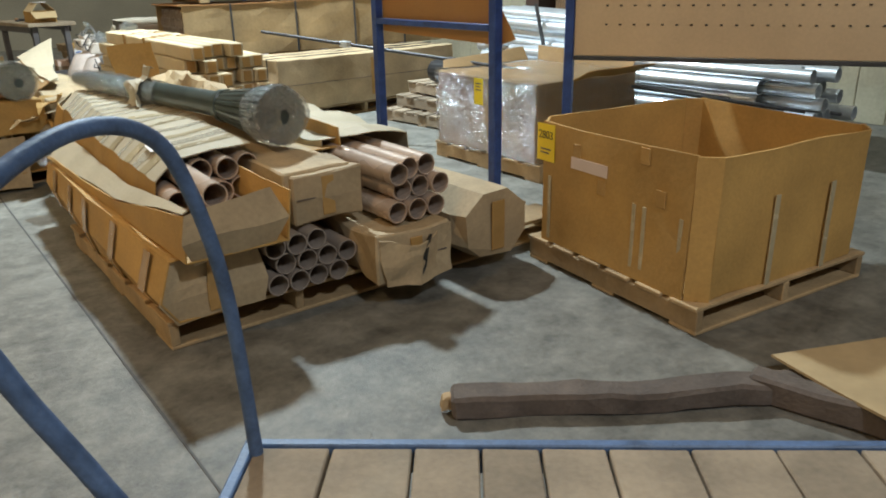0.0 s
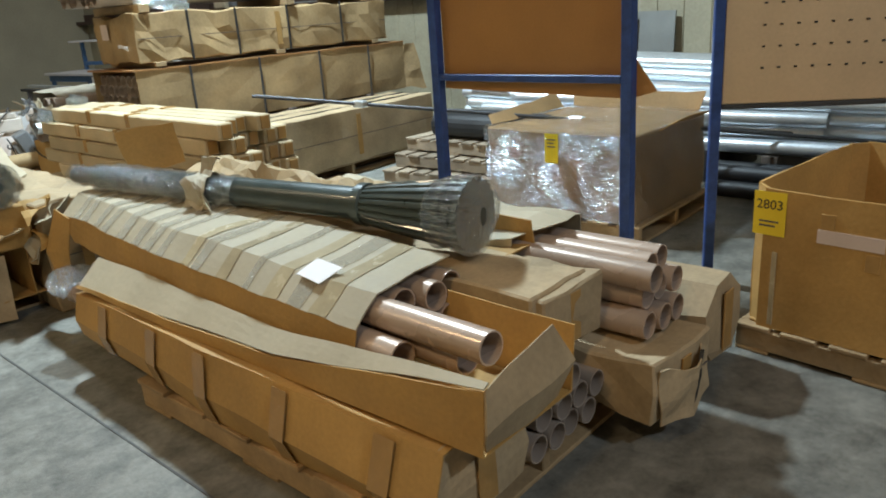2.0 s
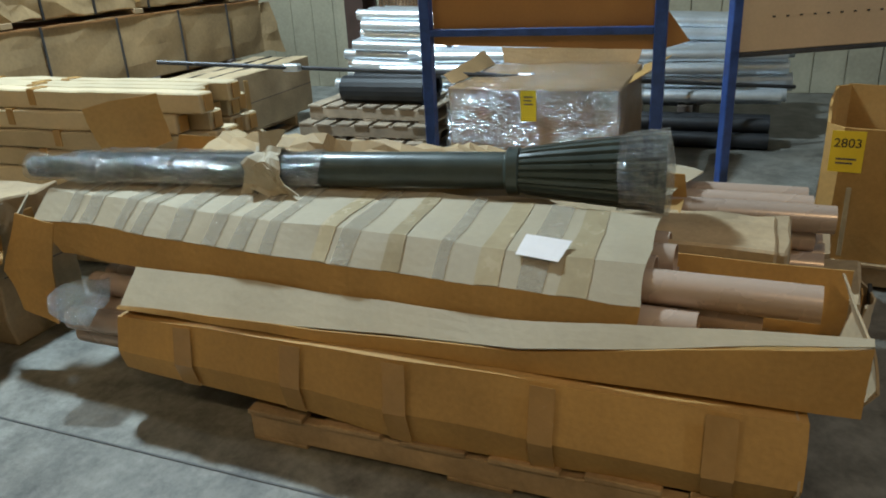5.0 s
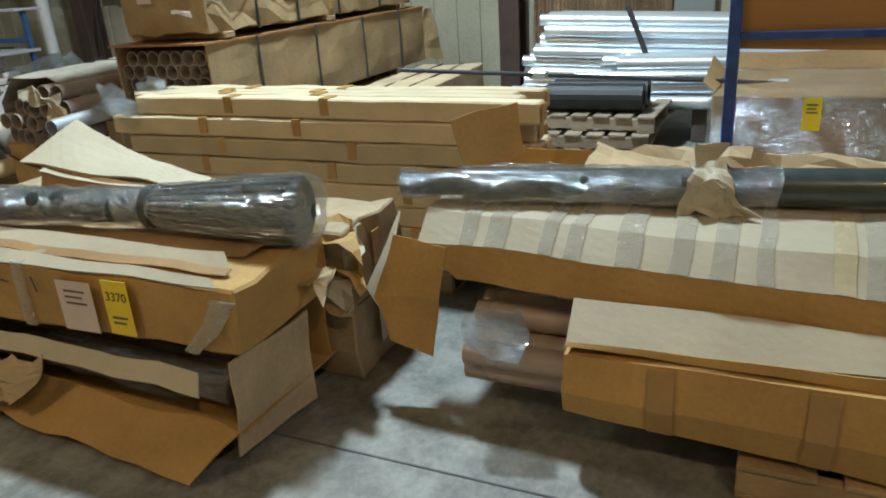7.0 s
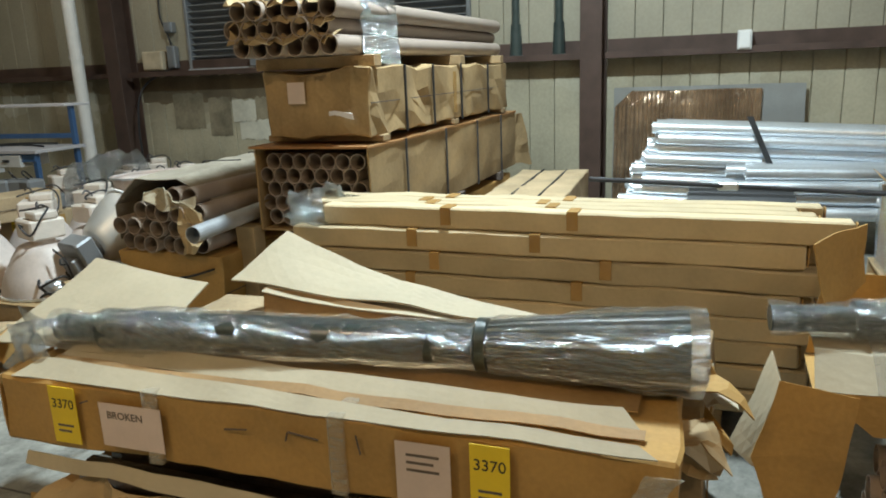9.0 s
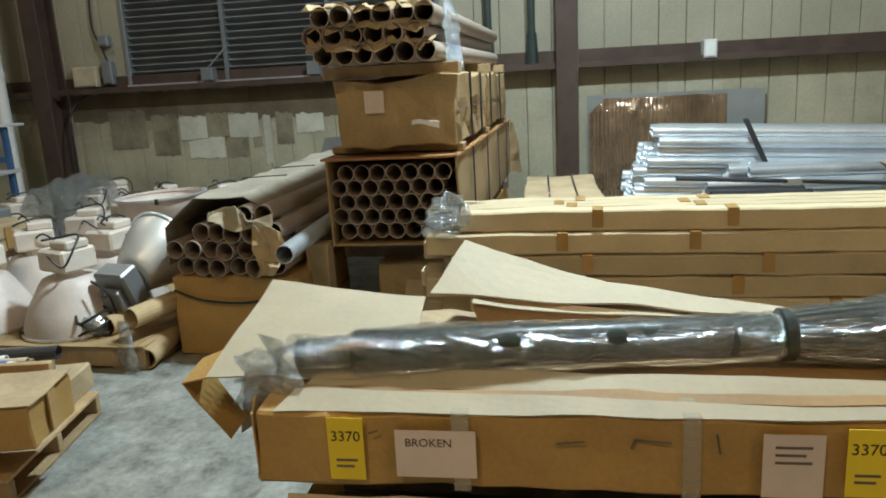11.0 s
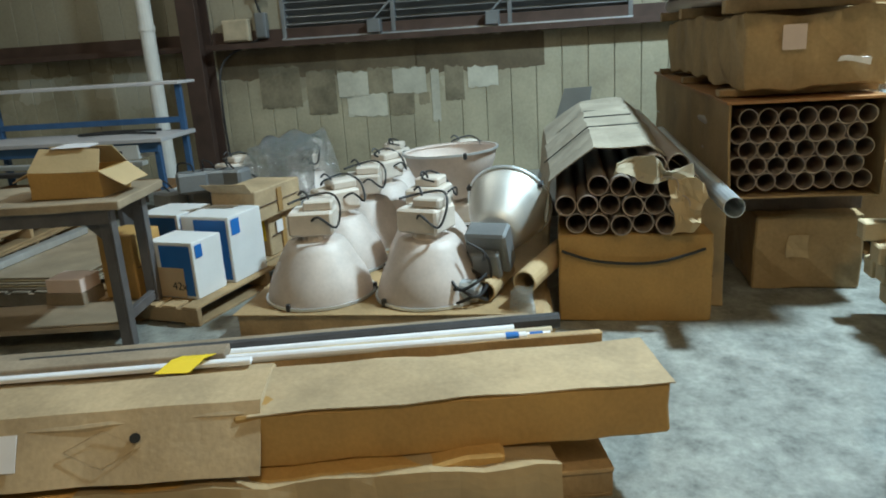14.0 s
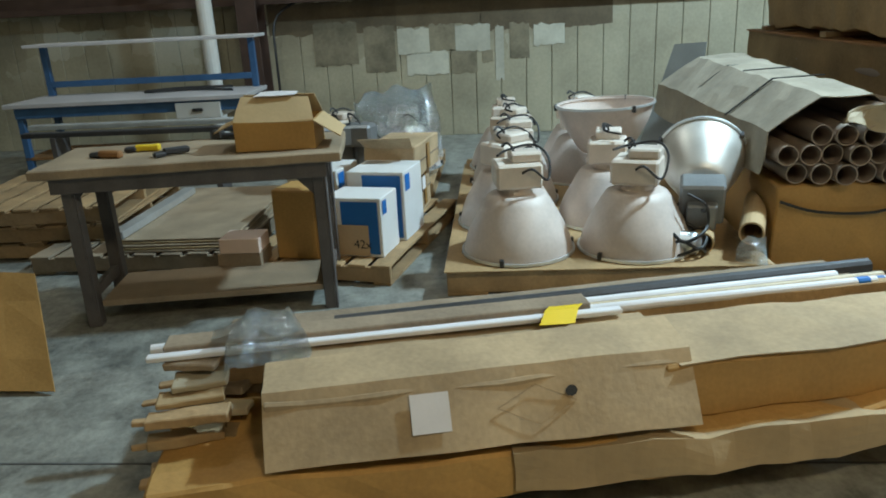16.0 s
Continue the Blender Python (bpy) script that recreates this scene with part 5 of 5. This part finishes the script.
for k in range(7):
    b = thing("ballast_unit", (3.94 + 0.03 * (k % 3), 11.98 + 0.19 * (k % 4), 0.365 + (0.17 if k > 3 else 0)), 20 * k, "grey cast ballast housing in a heap", "ballast", "ballast heap")
    part("case", box(0, 0, 0, 0.24, 0.18, 0.165, bevel=0.02), SHUTTER, b)
    part("fin", box(0.03, -0.012, 0.03, 0.21, -0.002, 0.14), SHUTTER, b)
    part("cord", hose([(0.1, 0.1, 0.165), (0.12, 0.15, 0.23), (0.2, 0.08, 0.24), (0.22, 0, 0.16)], 0.007), BLACK, b)
for k, (x, y, z, a, l) in enumerate([(2.16, 9.72, 0.30, 70, 0.6), (2.12, 9.86, 0.07, 60, 0.4), (2.10, 9.62, 0.07, 95, 0.45), (2.25, 9.95, 0.22, 75, 0.35)]):
    c = thing("cardboard_core", (x, y, z), a - 90, "brown cardboard core tube on the floor", "tube", "cardboard cores")
    part("tube", hollow((0, 0, 0), (l, 0, 0.03), 0.065, 0.008, 18), KRAFT, c)
cl = thing("film_scrap", (2.02, 9.62, 0.02), 0, "hanging scrap of clear plastic film", "film")
part("sheet", loft([[(0, 0, 0), (0.1, 0.2, 0)], [(0.05, 0.05, 0.30), (0.1, 0.15, 0.30)]], 5, 6, 0.003, 0.05, 9, 3), FILM, cl)
coil = thing("cable_coil", (2.25, 10.03, 0.15), 0, "loose coil of black cable with a grey fitting", "cable")
part("coil", hose([(0.10 * math.cos(k * 0.9), 0.10 * math.sin(k * 0.9), 0.02 + 0.007 * k + 0.03 * math.sin(k * 2.1)) for k in range(22)], 0.009), BLACK, coil)
part("fitting", put_rings(bmesh.new(), (0, -0.06, 0.06), (0.0, 0.06, 0.1), [(0, 0.05), (0.3, 0.07), (1, 0.05)], 14, True), GALV, coil)

lean = thing("grey_sheet", (4.75, 9.30, 0), 0, "grey metal sheet leaning beside the tube bundle", "sheet")
part("sheet", loft([[(0.0, 0.10, 0.0), (0.35, 0.55, 0.0)], [(0.25, -0.05, 1.12), (0.42, 0.18, 1.10)]], 4, 4, 0.004, 0.004, 3, 2), GLASS_GREY, lean)

# ---- pallet of printed cartons ----
pallet((2.27, 11.69, 0), -12, 1.5, 1.0, "wooden pallet under printed cartons", slats=7)


def printed(at, rz, size, label, text=""):
    ob = thing("printed_carton", at, rz, label, "box", "printed cartons")
    sx, sy, sz = size
    part("body", dented(0, 0, 0, sx, sy, sz, 0.003, 0.2, 0.004, at[0]), BOX_WHITE, ob)
    part("blue_print", box(-0.005, 0.02, 0.02, -0.003, sy * 0.72, sz - 0.02, bevel=0), BOX_BLUE, ob)
    part("blue_print", box(0.02, -0.005, sz * 0.72, sx * 0.3, -0.003, sz - 0.02, bevel=0), BOX_BLUE, ob)
    p = part("brown_print", box(-0.009, sy * 0.24, 0.01, -0.006, sy * 0.85, sz * 0.55, bevel=0), PEG, ob)
    if text:
        words(text, 0.075, facing(-0.0098, sy * 0.36, sz * 0.22), INK, p)
    return ob


printed((2.41, 11.74, 0.127), -12, (0.28, 0.35, 0.36), "white and blue printed carton with a number", "42x")
printed((2.73, 11.64, 0.127), -12, (0.36, 0.38, 0.44), "white carton with blue printed panel")
printed((2.93, 12.10, 0.127), -12, (0.36, 0.36, 0.42), "white and blue printed carton at the back")
carton("carton", (2.40, 12.13, 0.127), -12, (0.26, 0.27, 0.42), "plain orange-brown carton on the pallet", "", 0.004)
oc = carton("carton", (3.33, 11.62, 0.127), -8, (0.38, 0.34, 0.30), "khaki carton with a white slip on the pallet", "", 0.006, mat=CARD_OLD)
part("slip", box(0.08, -0.016, 0.16, 0.17, -0.012, 0.25, bevel=0), PAPER, oc, "small white slip")
sticker(oc, -0.012, 0.07, 0.2, 0.08, 0.16, YELLOW, "lot_tag", bars=2)
oc2 = carton("carton", (3.10, 11.60, 0.432), -10, (0.60, 0.36, 0.22), "long khaki carton with taped ends lying on another", "", 0.008, mat=CARD_OLD)
part("flap", loft([[(0, 0.02, 0.22), (0.0, 0.34, 0.22)], [(-0.10, 0.0, 0.30), (-0.10, 0.36, 0.29)]], 4, 3, 0.005, 0.01, 4, 2), CARD_OLD, oc2)

# ---- steel work table ----
TABLE_TOP = 0.865
tbl = thing("work_table", (1.94, 11.90, 0), 9, "worn wooden work table on dark steel legs", "table")
part("tabletop", dented(-0.04, -0.06, 0.815, 0.60, 1.46, TABLE_TOP, 0.004, 0.2, 0.006, 3), TABLE, tbl)
for x in (0.03, 0.46):
    for y in (0.03, 1.28):
        lg = part("leg", box(x, y, 0.0, x + 0.07, y + 0.012, 0.815), TABLE_LEG, tbl)
        part("leg_flange", box(x, y + 0.013, 0.0, x + 0.012, y + 0.07, 0.815), TABLE_LEG, lg)
        g = 0.16 if y < 0.5 else -0.16
        brace = loft([[(x + 0.014, y + 0.02, 0.62), (x + 0.014, y + 0.05, 0.62)], [(x + 0.014, y + 0.02 + g * 0.1, 0.74), (x + 0.014, y + 0.06 + g, 0.80)]], 2, 2, 0.006, 0, 3, 1)
        part("corner_gusset", brace, TABLE_LEG, lg)
part("apron", box(-0.01, 0.02, 0.735, 0.0, 1.38, 0.815), TABLE_LEG, tbl)
part("apron", box(0.545, 0.02, 0.735, 0.555, 1.38, 0.815), TABLE_LEG, tbl)
for y in (0.045, 1.30):
    part("stretcher", box(0.05, y, 0.14, 0.50, y + 0.04, 0.20), TABLE_LEG, tbl)
part("lower_shelf", box(0.06, 0.10, 0.10, 0.50, 1.27, 0.135), TABLE, tbl)
ob = thing("carton", (2.00, 11.98, TABLE_TOP + 0.002), 4, "open brown carton with raised flaps on the table", "box")
part("base", box(0.006, 0.006, 0, 0.314, 0.404, 0.006), CARD_IN, ob)
for x0, y0, x1, y1 in ((0, 0, 0.005, 0.41), (0.315, 0, 0.32, 0.41), (0.005, 0, 0.315, 0.005), (0.005, 0.405, 0.315, 0.41)):
    part("side_wall", dented(x0, y0, 0, x1, y1, 0.15, 0.004, 0.1, 0.002, 2), CARD, ob)
part("flap", loft([[(0, 0.0, 0.15), (0.0, 0.41, 0.15)], [(0.10, 0.03, 0.255), (0.10, 0.38, 0.265)]], 4, 3, 0.005, 0.01, 4, 2), CARD_IN, ob, "pale inner side of a raised flap")
part("flap", loft([[(0, 0.0, 0.15), (0.32, 0.0, 0.15)], [(0.02, -0.13, 0.06), (0.30, -0.12, 0.07)]], 4, 3, 0.005, 0.01, 4, 5), CARD_IN, ob)
part("flap", loft([[(0.32, 0.0, 0.15), (0.32, 0.41, 0.15)], [(0.22, 0.02, 0.26), (0.22, 0.39, 0.265)]], 4, 3, 0.005, 0.01, 4, 7), CARD_IN, ob)
part("flap", loft([[(0, 0.41, 0.15), (0.32, 0.41, 0.15)], [(0.02, 0.52, 0.10), (0.30, 0.52, 0.11)]], 4, 3, 0.005, 0.01, 4, 9), CARD_IN, ob)
part("papers", loft([[(0.08, 0.10, 0.270), (0.08, 0.30, 0.272)], [(0.25, 0.11, 0.272), (0.25, 0.31, 0.270)]], 4, 3, 0.003, 0.008, 9, 2), PAPER, ob, "loose white papers")
tools = (((1.967, 13.057), 75, ORANGE, "small orange and clear tool"), ((2.127, 12.927), 95, YELLOW, "small yellow tape roll"), ((1.996, 12.715), 130, STEEL_DARK, "dark pliers"), ((2.411, 12.558), 80, STEEL_DARK, "dark electric hand drill"))
for k, ((x, y), a, m, lab) in enumerate(tools):
    t = thing("tool", (x, y, TABLE_TOP + 0.003), a, lab + " lying on the work table", "tool", "tools on the table")
    part("grip", dented(-0.07, -0.02, 0, 0.06, 0.02, 0.034, 0.008, 0.03, 0.008, k), m, t)
    part("head", dented(0.055, -0.03, 0, 0.12, 0.03, 0.05 if k == 3 else 0.025, 0.008, 0.03, 0.008, k + 5), STEEL_DARK, t)

# ---- packing bench with shelf by the wall ----
bn = thing("packing_bench", (5.1, 13.42, 0), 3, "blue steel packing bench with pale laminate shelves", "bench")
for y in (0.0, 2.1):
    for x, h in ((0.02, 0.80), (0.66, 1.32)):
        part("upright", box(x, y, 0, x + 0.06, y + 0.06, h), BENCH_BLUE, bn)
part("worktop", box(-0.04, -0.06, 0.80, 0.76, 2.24, 0.84), LAMINATE, bn)
part("top_shelf", box(0.50, -0.06, 1.32, 0.92, 2.24, 1.35), LAMINATE, bn)
part("apron", box(0.0, 0.0, 0.70, 0.02, 2.16, 0.80), BENCH_BLUE, bn)
part("back_rail", box(0.66, 0.06, 0.92, 0.70, 2.1, 0.98), BENCH_BLUE, bn)
dr = part("drawer", box(-0.03, 0.20, 0.64, 0.4, 0.62, 0.78), WHITE, bn)
part("handle", box(-0.045, 0.36, 0.70, -0.031, 0.46, 0.73), BLACK, dr)
part("lower_shelf", box(0.02, 0.0, 0.30, 0.66, 2.16, 0.33), ORANGE, bn)
tagged(part("cable", hose([(5.4, 13.6, 0.855), (5.5, 14.0, 0.86), (5.45, 14.5, 0.86), (5.6, 14.2, 0.87), (5.7, 13.7, 0.86)], 0.012), BLACK), "black cable lying on the bench", "cable")
for k in range(2):
    rl = thing("steel_channel", (4.3 + 0.12 * k, 13.2, 0.62 + 0.05 * k), 0, "grey steel channels laid on a low frame", "channel", "steel channels")
    part("channel", box(0, 0, 0, 0.10, 1.9, 0.04), GALV if k else STEEL_DARK, rl)
    if not k:
        for y in (0.2, 1.6):
            part("trestle_leg", box(0, y, -0.62, 0.22, y + 0.05, -0.001), TABLE_LEG, rl)

# ---- board stacks behind the table ----
pallet((2.6, 12.72, 0), 0, 1.5, 1.35, "grey pallet under flat boards", slats=8, mat=WOOD_GREY)
for k in range(5):
    s = thing("board", (2.62 + 0.01 * k, 12.74 + 0.02 * (k % 2), 0.127 + 0.016 * k), 0.5 * (k % 3), "grey-brown flat board in a stack", "board", "flat boards")
    part("board", box(0, 0, 0, 1.4, 0.80, 0.014), (TABLE, KRAFT)[k % 2], s)
ch = thing("steel_channel", (2.65, 13.45, 0.21), 0, "galvanised channel lying on the boards", "channel")
part("channel", box(0, 0, 0, 1.2, 0.09, 0.05), GALV, ch)
for k in range(3):
    pallet((2.9, 13.62, 0.127 * k), 3 * k, 1.2, 1.2, "wooden pallet in a stack behind the table", slats=7, group="pallets behind the table")
cs = thing("cardboard_sheet", (0.95, 13.0, 0.02), 0, "brown cardboard sheet leaning near the table", "cardboard")
part("sheet", loft([[(0.1, 0.0, 0), (0.1, 1.2, 0.0)], [(0.5, 0.25, 0.40), (0.5, 1.2, 0.45)]], 6, 4, 0.008, 0.01, 3, 2), CARD, cs)
ab = thing("small_carton", (2.30, 12.45, 0.0), 0, "small white and pink tray by the table legs", "box")
part("body", box(0, 0, 0.0, 0.22, 0.26, 0.21), WOOD_GREY, ab)
part("tray", box(0.0, 0.0, 0.212, 0.20, 0.24, 0.30), PINK_PAPER, ab)

# ---- low pile of flat long cartons, timber and tubes ----
rz = 12
pallet((0.70, 9.35, 0), rz, 0.85, 2.3, "long low pallet under flat cartons", slats=8, h=0.12)


def local(name, label, cat, z, group=""):
    return thing(name, (0.71, 9.20, z), rz, label, cat, group)


under = local("long_carton", "wide crumpled tan carton at the bottom", "box", 0.122, "flat cartons")
part("body", dented(-0.12, 0.55, 0, 0.5, 2.95, 0.155, 0.02, 0.12, 0.01, 4), CARD, under)
part("paper", loft([[(-0.16, 0.35, 0.02), (-0.16, 1.9, 0.03)], [(-0.14, 0.35, 0.13), (-0.14, 1.9, 0.16)], [(0.1, 0.4, 0.135), (0.1, 1.9, 0.165)]], 18, 4, 0.004, 0.03, 5, 4), KRAFT, under, "crumpled kraft paper")
under2 = local("long_carton", "low brown carton beneath the pile", "box", 0.122, "flat cartons")
part("body", dented(0.52, 0.2, 0, 0.95, 2.8, 0.14, 0.012, 0.15, 0.01, 7), CARD_OLD, under2)
fl = local("long_carton", "long flat brown carton with square end", "box", 0.272, "flat cartons")
part("body", dented(-0.05, -0.02, 0, 0.30, 1.40, 0.185, 0.008, 0.10, 0.008, 6), CARD, fl)
part("top_flap", loft([[(-0.055, -0.03, 0.192), (-0.055, 1.35, 0.192)], [(0.30, -0.03, 0.194), (0.30, 1.35, 0.194)]], 14, 3, 0.004, 0.012, 4, 3), CARD_OLD, fl, "dusty grey-brown top flap")
part("end_tape", box(0.08, -0.036, 0.02, 0.14, -0.026, 0.18, bevel=0.001), TAPE, fl)
fl2 = local("long_carton", "long brown carton with a white label and a hole", "box", 0.302, "flat cartons")
fl2.location.x += 0.065
part("body", dented(-0.10, 1.33, 0, 0.28, 2.62, 0.17, 0.008, 0.12, 0.008, 9), CARD_OLD, fl2)
part("sleeve", loft([[(-0.20, 1.33, 0.0), (-0.19, 2.62, 0.01)], [(-0.08, 1.32, 0.20), (-0.07, 2.62, 0.20)], [(0.12, 1.32, 0.215), (0.12, 2.62, 0.205)]], 14, 4, 0.005, 0.008, 4, 6), CARD_OLD, fl2)
sticker(fl2, -0.141, 2.14, 0.11, 0.115, 0.115, PAPER, "label", lean=-31, bars=0)
part("hole", put_rings(bmesh.new(), (-0.128, 1.71, 0.119), (-0.136, 1.71, 0.124), [(0, 0.011), (1, 0.018)], 9, True, 0, 0.01), INK, fl2, "dark torn hole")
for y0, z0, y1, z1 in ((1.75, 0.05, 1.87, 0.10), (1.87, 0.10, 1.75, 0.15), (1.75, 0.15, 1.63, 0.10), (1.63, 0.10, 1.75, 0.05)):
    part("print_line", rod((-0.173 + 0.6 * (z0 - 0.05), y0 + 0.07, z0), (-0.173 + 0.6 * (z1 - 0.05), y1 + 0.07, z1), 0.0012, 4), CARD_DUSTY, fl2)
plank = local("plank", "weathered plank lying on the pile", "timber", 0.485)
part("plank", dented(0.34, 1.5, 0, 0.44, 2.95, 0.035, 0.004, 0.3, 0.004, 2), WOOD_GREY, plank)
plank2 = local("plank", "rough pale plank on edge", "timber", 0.34)
part("plank", dented(0.36, 0.1, 0, 0.40, 2.9, 0.14, 0.006, 0.3, 0.004, 6), WOOD, plank2)
for k, (x, y0, y1, z, r, m, lab) in enumerate([(0.43, 0.28, 1.85, 0.478, 0.022, PVC, "white plastic tube with a blue end"), (0.385, 0.38, 1.85, 0.505, 0.019, PVC, "white plastic tube"), (0.50, 0.26, 2.8, 0.47, 0.020, BEIGE, "long cream tube"), (0.58, 0.40, 3.05, 0.455, 0.022, PVC, "long white tube"), (0.66, 0.2, 2.4, 0.45, 0.034, STEEL_DARK, "long black tube")]):
    t = local("tube", lab + " lying on the pile", "tube", -0.03, "loose tubes")
    part("tube", hollow((x, y0, z), (x - 0.02, y1, z - 0.01 + 0.02 * (k < 2)), r, 0.003, 12), m, t)
    if k < 2:
        part("end_band", hollow((x, y0 + 0.03, z), (x, y0 + 0.08, z), r + 0.002, 0.003, 12), BOX_BLUE, t, "blue end band")
sup = local("timber", "dark boards packed under the tubes", "timber", 0.262)
part("board", dented(0.42, 0.3, 0, 0.80, 2.8, 0.145, 0.006, 0.3, 0.005, 8), WOOD_GREY, sup)
nt = local("yellow_note", "bent yellow paper tag on the pile", "tag", 0.475)
part("paper", loft([[(0.22, 1.60, 0.035), (0.22, 1.72, 0.035)], [(0.30, 1.56, 0.055), (0.30, 1.68, 0.055)], [(0.36, 1.52, 0.045), (0.36, 1.64, 0.045)]], 5, 3, 0.002, 0.006, 6, 3), YELLOW, nt)
trim = local("trim_strip", "white trim strip lying on the pile", "trim", 0.485)
part("strip", box(0.30, 1.4, 0, 0.335, 3.0, 0.02), PVC, trim)
fs = local("film_scrap", "crumpled clear film on the pile", "film", 0.49)
part("sheet", loft([[(0.2, 2.5, 0), (0.2, 2.75, 0)], [(0.3, 2.5, 0.12), (0.3, 2.7, 0.12)], [(0.4, 2.5, 0), (0.4, 2.8, 0)]], 7, 4, 0.003, 0.08, 10, 3), FILM, fs)
for k in range(12):
    w = thing("wood_offcut", (0.22 + 0.05 * (k % 4) + random.uniform(0, 0.08), 11.86 + random.uniform(0, 0.14), 0.125 + 0.030 * k), rz + random.uniform(-20, 20), "broken offcut of wood or board at the end of the pile", "timber", "offcuts")
    a, b, c = random.uniform(0.06, 0.16), random.uniform(0.14, 0.26), random.uniform(0.02, 0.035)
    part("piece", dented(0, 0, 0, a, b, c, 0.012, 0.05, 0.004, k), (WOOD, KRAFT, PALE, WOOD_GREY)[k % 4], w)
    part("splinter", dented(a * 0.3, b - 0.02, c * 0.2, a * 0.6, b + 0.04, c * 0.7, 0.008, 0.04, 0.003, k + 3), WOOD, w)
